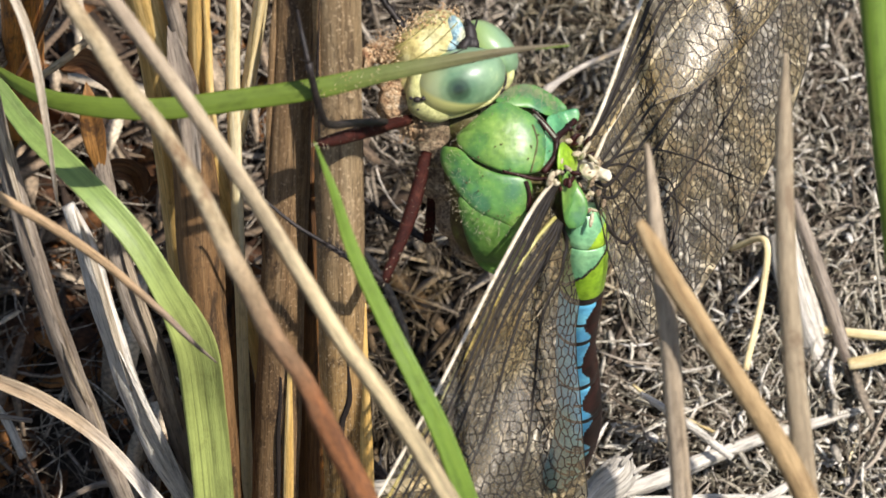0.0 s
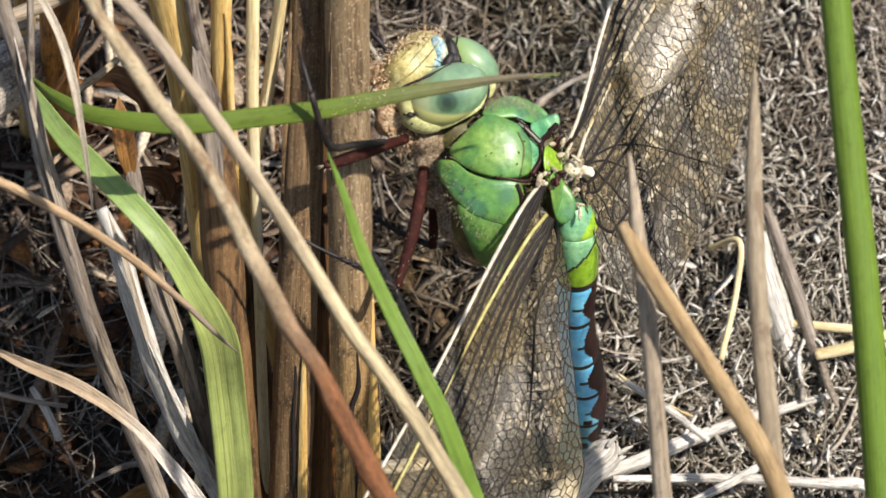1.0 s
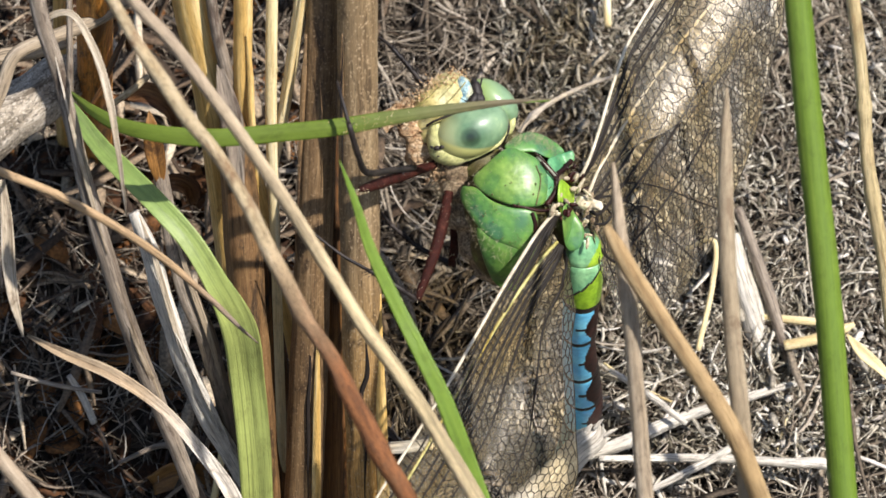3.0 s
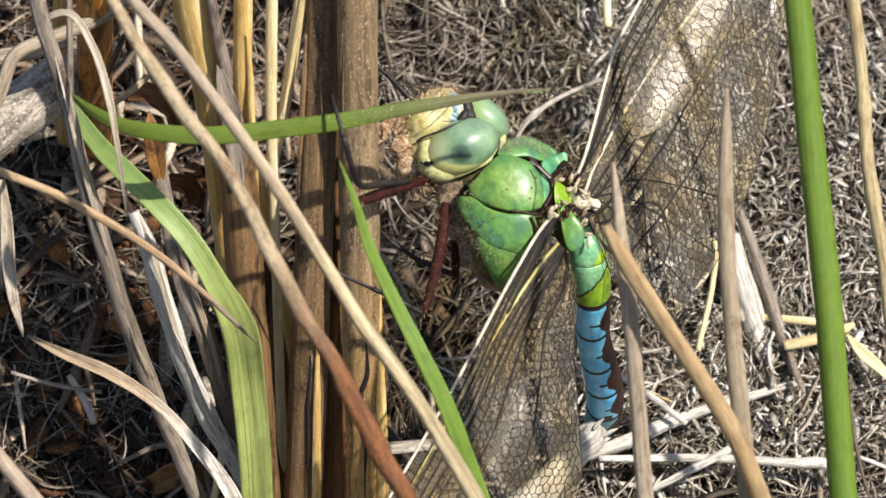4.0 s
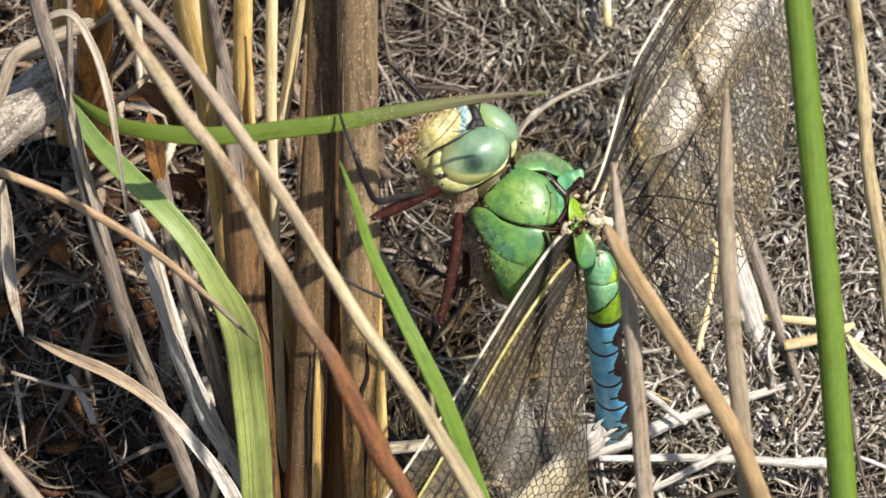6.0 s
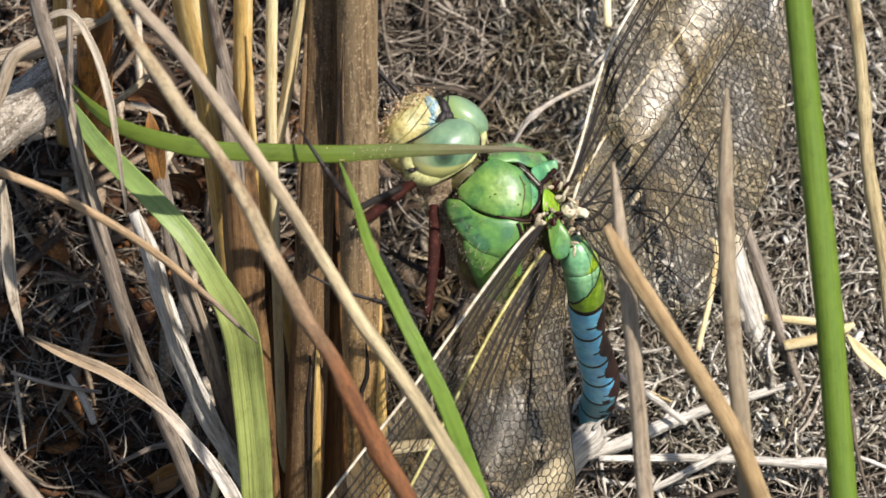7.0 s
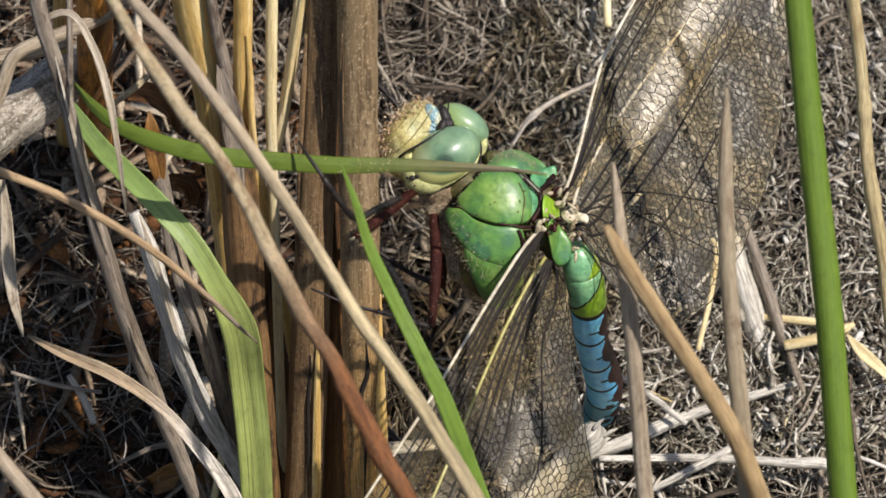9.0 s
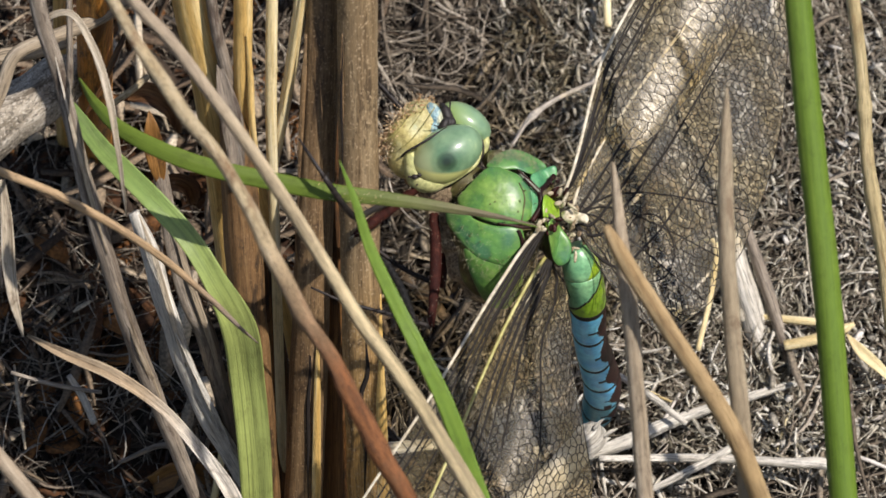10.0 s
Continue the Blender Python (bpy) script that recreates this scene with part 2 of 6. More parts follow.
def rooted(points, reach=320):
    """Adds a foot where the line, carried on past its last point, enters the ground."""
    a, b = Vector(points[-2][:3]), Vector(points[-1][:3])
    way = (b - a).normalized()
    way.z = min(way.z, -0.35)
    way.normalize()
    p = b.copy()
    for _ in range(reach):
        if p.z * MM < ground_z(p.x * MM, p.y * MM) - 0.0015:
            break
        p = p + way * 1.5
    mid = (b + p) / 2
    return [*points, (*mid, *points[-1][3:]), (*p, *points[-1][3:])]


def frames_along(line):
    tang = np.gradient(line, axis=0)
    tang /= np.linalg.norm(tang, axis=1)[:, None] + 1e-12
    return tang


def tube(points, radius=None, sides=12, n=40, ridge=0.0, ridges=7, wobble=0.0, seed=0, flat=1.0, face=None, split=0.0, caps=True, into=None, bulge=()):
    """A stem: rings swept along a smooth line; a point's fourth number is its radius. flat squashes the section across face."""
    rng = np.random.RandomState(seed)
    pts = [(*q[:3], q[3] if len(q) > 3 else radius) for q in points]
    s = glide(pts, n)
    line, rad = s[:, :3], np.maximum(s[:, 3], 0.01)
    tang = frames_along(line)
    face = np.array(face if face is not None else tuple(NEAR), float)
    bm = into if into is not None else bmesh.new()
    uvl = bm.loops.layers.uv.verify()
    length = np.concatenate([[0], np.cumsum(np.linalg.norm(np.diff(line, axis=0), axis=1))])
    phase = rng.uniform(0, 6.28, 4)
    rings = []
    for k in range(n):
        side = np.cross(tang[k], face)
        side /= np.linalg.norm(side) + 1e-9
        out = np.cross(side, tang[k])
        ring = []
        r0 = rad[k]
        for at, high, wide in bulge:
            r0 *= 1 + high * math.exp(-((length[k] - at) / wide) ** 2)
        for j in range(sides):
            a = 2 * math.pi * j / sides
            r = r0 * (1 + ridge * math.cos(ridges * a + phase[0]) + wobble * (math.sin(length[k] * 0.35 + phase[1] + 2 * a) * 0.5 + math.sin(length[k] * 0.83 + phase[2] - a) * 0.5))
            if split and math.cos(a - split) > 0.965:
                r *= 0.72
            p = line[k] + side * math.cos(a) * r + out * math.sin(a) * r * flat
            ring.append(bm.verts.new(p * MM))
        rings.append(ring)
    for k in range(n - 1):
        for j in range(sides):
            q = (rings[k][j], rings[k][(j + 1) % sides], rings[k + 1][(j + 1) % sides], rings[k + 1][j])
            f = bm.faces.new(q)
            for lp, (jj, kk) in zip(f.loops, ((j, k), (j + 1, k), (j + 1, k + 1), (j, k + 1))):
                lp[uvl].uv = (jj / sides * 6.28 * rad[kk if kk < n else n - 1], length[kk])
    if caps:
        for ring in (rings[0][::-1], rings[-1]):
            f = bm.faces.new(ring)
            for lp in f.loops:
                lp[uvl].uv = (rng.uniform(0, 3), rng.uniform(0, 3))
    return bm


def blade(points, n=48, fold=0.3, thick=0.16, face=None, twist=0.0, across=9, ribs=0.03, into=None, curl=0.0):
    """A leaf: a folded strip with thickness; a point's fourth number is its half width. twist in degrees from start to end."""
    s = glide(points, n)
    line, half = s[:, :3], np.maximum(s[:, 3], 0.03)
    tang = frames_along(line)
    face = np.array(face if face is not None else tuple(NEAR), float)
    length = np.concatenate([[0], np.cumsum(np.linalg.norm(np.diff(line, axis=0), axis=1))])
    bm = into if into is not None else bmesh.new()
    uvl = bm.loops.layers.uv.verify()
    tops, unders = [], []
    for k in range(n):
        side = np.cross(tang[k], face)
        side /= np.linalg.norm(side) + 1e-9
        out = np.cross(side, tang[k])
        a = radians(twist) * k / (n - 1)
        side, out = side * math.cos(a) + out * math.sin(a), out * math.cos(a) - side * math.sin(a)
        row, low = [], []
        for j in range(across):
            c = 2 * j / (across - 1) - 1
            lift = fold * half[k] * (abs(c) - 0.5) + curl * half[k] * c * c + (ribs if j % 2 else -ribs)
            p = line[k] + side * c * half[k] + out * lift
            th = thick * (1 - 0.7 * abs(c)) * min(1, half[k] / 0.4)
            row.append(bm.verts.new((p + out * th / 2) * MM))
            low.append(bm.verts.new((p - out * th / 2) * MM))
        tops.append(row)
        unders.append(low)

    def quad(v, uvs):
        f = bm.faces.new(v)
        for lp, q in zip(f.loops, uvs):
            lp[uvl].uv = q

    for k in range(n - 1):
        for j in range(across - 1):
            uvs = [((jj / (across - 1) * 2 - 1) * half[kk], length[kk]) for jj, kk in ((j, k), (j + 1, k), (j + 1, k + 1), (j, k + 1))]
            quad((tops[k][j], tops[k][j + 1], tops[k + 1][j + 1], tops[k + 1][j]), uvs)
            quad((unders[k][j + 1], unders[k][j], unders[k + 1][j], unders[k + 1][j + 1]), [uvs[1], uvs[0], uvs[3], uvs[2]])
        for j in (0, across - 1):
            v = (tops[k][j], tops[k + 1][j], unders[k + 1][j], unders[k][j])
            quad(v if j == 0 else v[::-1], [(half[k], length[k])] * 4)
    for k in (0, n - 1):
        for j in range(across - 1):
            v = (tops[k][j], unders[k][j], unders[k][j + 1], tops[k][j + 1])
            quad(v if k == 0 else v[::-1], [(0, length[k])] * 4)
    return bm


# ---- ground ----
def build_ground():
    far = [0.12 * 1.45 ** k for k in range(1, 27)]
    xs = np.array([-f for f in far[::-1]] + list(np.linspace(-0.12, 0.12, 121)) + far)
    ys = np.array([-f for f in far[::-1]] + list(np.linspace(-0.12, 0.14, 131)) + [f + 0.02 for f in far])
    verts = [(x, y, ground_z(x, y)) for y in ys for x in xs]
    w = len(xs)
    faces = [(j * w + i, j * w + i + 1, (j + 1) * w + i + 1, (j + 1) * w + i) for j in range(len(ys) - 1) for i in range(w - 1)]
    ob = raw_mesh("ground", verts, faces, SOIL, True)
    tagged(ob, "dark damp soil of a bank under dead plant litter", "ground", kind="structure")


def scatter_fibres(name, material, count, seed, size, radius, curl, lift, label, category, area, keep=None, segments=7, tilt=0.25, wide=1.0):
    """Fibres lying over one another on the ground: three-sided, curved, tapered."""
    rng = np.random.RandomState(seed)
    verts, faces = [], []
    ring = [(math.cos(a) * wide, math.sin(a)) for a in (0.5, 2.6, 4.7)]
    made = 0
    while made < count:
        x, y = rng.uniform(area[0], area[1]), rng.uniform(area[2], area[3])
        if keep and rng.uniform() > keep(x, y):
            made += 1
            continue
        made += 1
        head = rng.uniform(0, 2 * math.pi)
        length = rng.uniform(*size) * (0.6 + 0.8 * rng.uniform() ** 2)
        r = radius[0] + (radius[1] - radius[0]) * rng.uniform() ** 1.8
        k = rng.normal(0, curl)
        k2 = rng.normal(0, curl * 0.7)
        rise = rng.normal(0, tilt)
        base_h = rng.uniform(0.1, lift)
        first = len(verts)
        for q in range(segments):
            z = ground_z(x * MM, y * MM) / MM + base_h + rise * (q - segments / 2) / segments * length * 0.5
            rr = r * (1 - 0.55 * abs(2 * q / (segments - 1) - 1) ** 2)
            sx, sy = -math.sin(head), math.cos(head)
            for a, b in ring:
                verts.append(((x + sx * a * rr) * MM, (y + sy * a * rr) * MM, (z + b * rr) * MM))
            x += math.cos(head) * length / segments
            y += math.sin(head) * length / segments
            head += (k + k2 * q / segments) * length / segments
        for q in range(segments - 1):
            for j in range(3):
                a, b = first + q * 3 + j, first + q * 3 + (j + 1) % 3
                faces.append((a, b, b + 3, a + 3))
        faces.append((first + 2, first + 1, first))
        last = first + (segments - 1) * 3
        faces.append((last, last + 1, last + 2))
    ob = raw_mesh(name, verts, faces, material, True)
    tagged(ob, label, category, kind="stuff")
    return ob


build_ground()


def patchy(offset, low, high):
    """Chance of a piece by place, in drifts a few centimetres across."""
    return lambda x, y: low + (high - low) * min(1, max(0, noise.noise(Vector((x * 0.045, y * 0.045, offset))) * 1.6 + 0.5))


SHRED = island_material("torn dead reed", [(0.0, (0.06, 0.04, 0.026)), (0.3, (0.16, 0.115, 0.076)), (0.6, (0.32, 0.245, 0.165)), (0.85, (0.5, 0.41, 0.29)), (1.0, (0.68, 0.59, 0.44))])
TWIGS = island_material("weathered brown twigs", [(0.0, (0.045, 0.034, 0.024)), (0.4, (0.13, 0.104, 0.075)), (0.75, (0.27, 0.228, 0.172)), (1.0, (0.5, 0.45, 0.37))])
FLAKES = island_material("pale dead leaf flakes", [(0.0, (0.26, 0.235, 0.185)), (0.5, (0.48, 0.45, 0.375)), (1.0, (0.8, 0.77, 0.7))])
PALE_FIBRE = island_material("pale dry fibre", [(0.0, (0.2, 0.165, 0.12)), (0.5, (0.38, 0.33, 0.26)), (1.0, (0.62, 0.57, 0.48))])
scatter_fibres("plant_litter", LITTER, 3600, 1, (5, 17), (0.06, 0.22), 0.055, 3.0, "tangled grey-brown dead plant fibres covering the soil", "litter", (-14, 64, -18, 98), wide=1.3)
scatter_fibres("shaded_litter", SHADE_LITTER, 2600, 11, (4, 12), (0.07, 0.26), 0.05, 3.0, "plant fibres among the reed bases, coloured dark for shade", "litter", (-64, -8, -18, 98), wide=1.3)
scatter_fibres("coarse_litter", TWIGS, 900, 3, (6, 20), (0.14, 0.42), 0.045, 5.0, "coarse broken stalks and straw bits on the bank", "litter", (-14, 64, -18, 98), patchy(5, 0.2, 1), wide=1.4)
scatter_fibres("pale_flakes", FLAKES, 1500, 21, (1.2, 3.4), (0.1, 0.3), 0.12, 5.2, "small pale flakes of dead leaf among the moss", "litter", (14, 62, 12, 84), patchy(61, 0.1, 1), 5, 0.7, 2.0)
scatter_fibres("reed_shreds", SHRED, 1100, 16, (5, 15), (0.15, 0.65), 0.012, 6.0, "torn straight shreds of dead reed among the stems", "litter", (-64, -6, -18, 90), patchy(45, 0.25, 1), 4, 0.3, 1.9)
scatter_fibres("leaf_shreds", LITTER, 3000, 6, (2.5, 8), (0.1, 0.36), 0.1, 2.8, "torn flat shreds of dead leaves", "litter", (-20, 64, -18, 98), patchy(15, 0.3, 1), 6, 0.5, 1.8)
scatter_fibres("fine_litter", LITTER, 8000, 2, (3, 11), (0.04, 0.12), 0.16, 4.2, "fine curled grey rootlets and fibres on the bank", "litter", (-60, 60, -12, 95))
scatter_fibres("pale_rootlets", PALE_FIBRE, 2600, 17, (3, 11), (0.03, 0.12), 0.2, 5.0, "fine pale curled rootlets over the litter", "litter", (-14, 62, -12, 96), patchy(51, 0.25, 1), 8, 0.4)
scatter_fibres("dry_moss", MOSS, 30000, 4, (0.8, 3.2), (0.04, 0.18), 0.7, 4.6, "curled tufts of dried grey-green moss", "moss", (6, 62, 14, 96), patchy(9, 0.45, 1), 5, 0.8, 1.5)
scatter_fibres("straw_bits", STRAW_BITS, 400, 7, (7, 20), (0.1, 0.34), 0.015, 4.8, "pale bleached straws strewn over the bank", "litter", (2, 62, -8, 40), patchy(25, 0.3, 1), 5, 0.12, 1.2)
scatter_fibres("leaf_mould", MOULD, 900, 8, (2.5, 8), (0.4, 1.2), 0.05, 2.2, "brown scraps of rotting leaf in the shade", "litter", (-62, -10, -18, 80), patchy(35, 0.2, 1), 6, 0.6, 1.8)


# ---- standing reeds and straws ----
def stem(name, points, material, label, category, foot=True, group="", **shape):
    """One stem as a thing; it runs on into the ground unless foot is False."""
    pts = rooted(points) if foot else points
    ob = link_mesh(name, tube(pts, **shape), material)
    return tagged(ob, label, category, group)


def leaf(name, points, material, label, category, foot=True, **shape):
    ob = link_mesh(name, blade(rooted(points) if foot else points, **shape), material)
    return tagged(ob, label, category)


def crack(points, parent, half=0.16):
    """A dark split in a reed: a thin sunken sliver laid into its skin."""
    part("crack", tube([(p[0], p[1] - 0.42, p[2] + 0.35, 1.2 * half * (0.3 if i in (0, len(points) - 1) else 1)) for i, p in enumerate(points)], sides=6, n=30, flat=0.35, wobble=0.5, seed=len(points)), CRACK, parent, "black split")


# brown of the broken reed, deepened to carry the shade it stands in
REED_SHADE = fibre_material("deep brown reed with painted shade", (0.085, 0.044, 0.016), (0.17, 0.094, 0.037), (0.27, 0.162, 0.07), (0.03, 0.018, 0.01), 0.56, speck=0.2)
CRACK = body_material("black rotten pith", [(0.3, (0.006, 0.004, 0.003)), (0.7, (0.02, 0.012, 0.008))], 3000, 0.95, 0.3)
reed = stem("reed", [(*(-8.4, 15.5, 96.8), 1.95), (*(-8.4, 9.5, 72.5), 1.95), (*(-8.2, 1.5, 47.5), 1.98), (*(-7.5, -5.3, 20.7), 2.05)], REED_GREY,
            "thick grey-brown dead reed, ochre and split below, gripped by dragonfly", "reed", sides=22, n=90, ridge=0.025, ridges=9, wobble=0.03, seed=3)
for v in reed.data.vertices:
    v.co -= FOCUS
reed.location = FOCUS
cam.data.dof.use_dof, cam.data.dof.focus_object, cam.data.dof.aperture_fstop = True, reed, 74
crack([(-7.6, -2.3, 39.2), (-7.5, -3.3, 35.6), (-8.1, -3.8, 33.1), (-7.7, -5.3, 28.4), (-7.8, -7.1, 22.3)], reed)
crack([(-9.7, 7.2, 70.1), (-9.9, 5.7, 64.3), (-9.8, 2.7, 54.5)], reed, 0.09)
reed_b = stem("reed", [(*(-10.6, 20.3, 93.2), 1.7), (*(-11.6, 12.6, 70.0), 1.75), (*(-12.8, 3.8, 45.6), 1.8), (*(-14.0, -3.0, 18.7), 1.9)], REED_BROWN,
              "thick brown dead reed with a long black split", "reed", sides=22, n=90, ridge=0.03, ridges=8, wobble=0.03, seed=4)
crack([(-13.1, 0.9, 39.3), (-13.2, -0.5, 34.7), (-13.4, -2.1, 29.3), (-13.5, -4.5, 20.1)], reed_b, 0.14)
# rear reed in the gap; the gap's shade is in its dark colour
stem("reed", [(*(-10.2, 23.3, 82.8), 1.3), (*(-10.4, 18.1, 65.7), 1.4), (*(-10.8, 7.7, 42.4), 1.5), (*(-10.9, 0.7, 15.4), 1.6)], REED_DARK,
     "brown reed wedged between two thicker reeds, coloured dark for shade", "reed", sides=16, n=60, ridge=0.03, wobble=0.04, seed=5)
reed_c = stem("reed", [(*(-21.6, 11.0, 63.4), 0.2), (*(-21.1, 9.9, 60.5), 0.9), (*(-20.4, 8.0, 55.2), 1.6), (*(-19.3, 1.8, 38.5), 1.9), (*(-18.2, -3.8, 19.4), 2.0)], REED_SHADE,
     "broken brown reed with a pointed grey top", "reed", sides=20, n=80, ridge=0.03, wobble=0.05, seed=6)
stem("reed", [(*(-18.6, 12.9, 42.4), 1.2), (*(-17.3, 8.7, 29.7), 1.5), (*(-16.8, 3.7, 12.7), 1.7)], REED_DARK, "dark reed stump deep in the reed clump", "reed", sides=14, n=40, wobble=0.05, seed=16)
reed_f = stem("reed", [(*(-25.3, 15.7, 81.6), 2.0), (*(-24.5, 13.4, 69.4), 2.0), (*(-22.9, 12.1, 59.8), 1.8), (*(-21.7, 11.4, 42.2), 1.3)], REED_OCHRE,
     "ochre dry reed at the back of the clump", "reed", sides=18, n=50, ridge=0.03, seed=7)
reed_d = stem("reed", [(*(-19.5, 15.0, 82.2), 0.9), (*(-19.5, 11.8, 70.7), 0.94), (*(-19.5, 9.4, 58.4), 0.88), (*(-17.2, 8.4, 43.3), 0.6)], REED_OCHRE,
     "slender tan reed with a torn sheath", "reed", sides=14, n=50, ridge=0.04, ridges=5, seed=8)
straw_a = stem("straw", [(*(-16.5, 15.0, 82.2), 0.55), (*(-16.7, 11.8, 70.7), 0.58), (*(-16.9, 8.6, 59.1), 0.58), (*(-16.6, 6.6, 41.1), 0.5)], STRAW, "pale yellow dry straw", "straw", group="pale straws behind the reeds", sides=12, n=40, seed=9)
straw_b = stem("straw", [(*(-12.7, 15.7, 81.6), 0.6), (*(-13.9, 12.6, 70.0), 0.66), (*(-15.8, 9.8, 57.4), 0.56), (*(-17.1, 9.4, 49.1), 0.4)], STRAW, "pale cream flattened straw", "straw", group="pale straws behind the reeds", sides=12, n=40, seed=10)
reed_e = stem("reed", [(*(-33.9, 16.5, 81.0), 1.75), (*(-34.5, 21.2, 63.2), 1.8), (*(-35.2, 29.1, 46.1), 1.75), (*(-35.8, 39.1, 33.2), 1.7)], REED_ORANGE, "glossy orange-brown dry reed", "reed", sides=18, n=50, ridge=0.05, ridges=6, seed=11)
stem("reed", [(*(-37.5, 21.3, 77.3), 1.0), (*(-38.0, 26.7, 58.9), 1.0), (*(-38.7, 35.3, 41.1), 1.0), (*(-39.1, 42.6, 31.1), 1.0)], REED_OCHRE, "pale ochre dry reed behind a grey log", "reed", sides=14, n=40, seed=12)
stem("grey_straw", [(*(-23.7, 13.3, 79.9), 0.5), (*(-22.7, 11.5, 71.5), 0.55), (*(-22.0, 10.5, 66.9), 0.6), (*(-21.1, 9.8, 62.7), 0.55), (*(-20.9, 9.8, 61.2), 0.3)], STEM_GREY, "grey broken straw leaning on an ochre reed", "straw", foot=False, sides=12, n=40, ridge=0.1, ridges=4, wobble=0.08, seed=13)
stem("twig", [(*(-35.7, 17.7, 51.3), 0.22), (*(-33.8, 18.2, 54.9), 0.3), (*(-32.8, 18.8, 57.3), 0.34), (*(-31.6, 20.6, 59.4), 0.25)], REED_DARK, "dark bent twig in front of an orange reed", "twig", foot=False, sides=8, n=24, wobble=0.15, seed=62)
stem("twig", [(*(-33.3, 21.5, 49.6), 0.3), (*(-31.2, 21.7, 51.3), 0.36), (*(-29.6, 23.4, 51.7), 0.34)], STEM_TAN, "short tan twig among brown leaves", "twig", foot=False, sides=8, n=20, wobble=0.12, seed=63)
leaf("brown_leaf", [(*(-32.0, 28.3, 45.2), 0.3), (*(-29.8, 27.0, 46.7), 1.1), (*(-27.6, 26.8, 45.0), 0.9), (*(-26.7, 27.5, 41.1), 0.2)], LEAF_BROWN, "curled brown dead leaf among the reeds", "leaf", foot=False, fold=0.5, curl=0.9, n=20)



def sheath(points, parent, material, label, fold=-0.5):
    """A strip of dry leaf sheath clasping a reed."""
    part("sheath", blade(points, n=40, fold=fold, thick=0.1, across=7, ribs=0.015), material, parent, label)


sheath([(*(-6.2, -0.1, 43.1), 0.12), (*(-6.3, -2.3, 37.7), 0.4), (*(-6.1, -4.7, 30.8), 0.55), (*(-5.9, -7.3, 21.1), 0.6)], reed, REED_OCHRE, "bright ochre strip of sheath")
sheath([(*(-9.8, 7.3, 70.0), 0.08), (*(-9.9, 5.6, 65.1), 0.2), (*(-9.8, 4.1, 59.9), 0.16), (*(-9.7, 2.6, 54.7), 0.05)], reed, REED_BROWN, "torn sheath edge")
sheath([(*(-12.4, -0.3, 38.2), 0.1), (*(-12.5, -1.9, 32.9), 0.32), (*(-12.6, -3.5, 26.8), 0.42), (*(-12.7, -5.2, 19.3), 0.45)], reed_b, REED_OCHRE, "ochre strip of sheath beside the split")
sheath([(*(-13.4, 10.3, 67.6), 0.1), (*(-13.7, 8.5, 62.0), 0.3), (*(-14.1, 5.8, 54.2), 0.2), (*(-14.5, 3.4, 47.5), 0.06)], reed_b, REED_BROWN, "peeling grey-brown sheath")
sheath([(*(-22.0, 9.9, 64.3), 0.2), (*(-21.4, 8.2, 62.3), 0.8), (*(-20.7, 6.7, 59.6), 1.1), (*(-20.0, 4.3, 53.3), 0.5)], reed_c, STEM_GREY, "grey torn sheath at the broken top", 0.5)
sheath([(*(-19.2, 10.0, 67.9), 0.08), (*(-18.9, 9.1, 63.7), 0.3), (*(-18.8, 7.9, 58.9), 0.35), (*(-18.1, 7.7, 52.6), 0.1)], reed_d, REED_OCHRE, "ochre torn sheath")
sheath([(*(-33.0, 18.8, 73.7), 0.3), (*(-33.4, 19.7, 64.5), 0.5), (*(-34.0, 24.3, 54.4), 0.35), (*(-34.4, 27.5, 47.4), 0.06)], reed_e, REED_OCHRE, "ochre strip of peeling sheath")
sheath([(*(-24.6, 12.3, 67.5), 0.1), (*(-24.0, 12.1, 64.1), 0.7), (*(-23.4, 11.8, 60.9), 0.9), (*(-23.3, 11.9, 59.8), 0.3)], reed_f, STEM_TANGREY, "torn papery edge of sheath")
part("node", tube([(*(-16.8, 9.9, 63.9), 0.58), (*(-16.8, 9.8, 63.5), 0.64), (*(-16.9, 9.6, 63.2), 0.58)], sides=12, n=8), STRAW_TAN, straw_a, "tan ring of a node")
sheath([(*(-13.2, 12.9, 74.1), 0.1), (*(-14.1, 11.2, 68.4), 0.3), (*(-15.0, 10.0, 62.9), 0.28), (*(-15.8, 9.0, 58.3), 0.06)], straw_b, STRAW, "papery strip of sheath")

# ---- slanting stems close to the lens ----
stem("dry_grass", [(*(-36.6, -17.9, 108.4), 0.57), (*(-30.1, -23.4, 97.2), 0.61), (*(-26.9, -25.9, 92.6), 0.64), (*(-23.4, -28.4, 88.0), 0.66), (*(-19.9, -31.0, 84.2), 0.67), (*(-15.9, -35.2, 77.6), 0.72), (*(-13.3, -37.7, 73.1), 0.77), (*(-10.1, -40.2, 68.5), 0.83), (*(-7.0, -43.4, 63.2), 0.9), (*(-3.7, -46.4, 58.0), 0.94), (*(-1.0, -49.0, 53.4), 0.96)], STEM_TAN,
     "slanting tan dry stem that turns red-brown lower down", "stem", sides=16, n=160, wobble=0.17, seed=20, ridge=0.03, bulge=((47, 0.12, 0.9), (55, 0.15, 0.7), (62, 0.12, 0.8)))
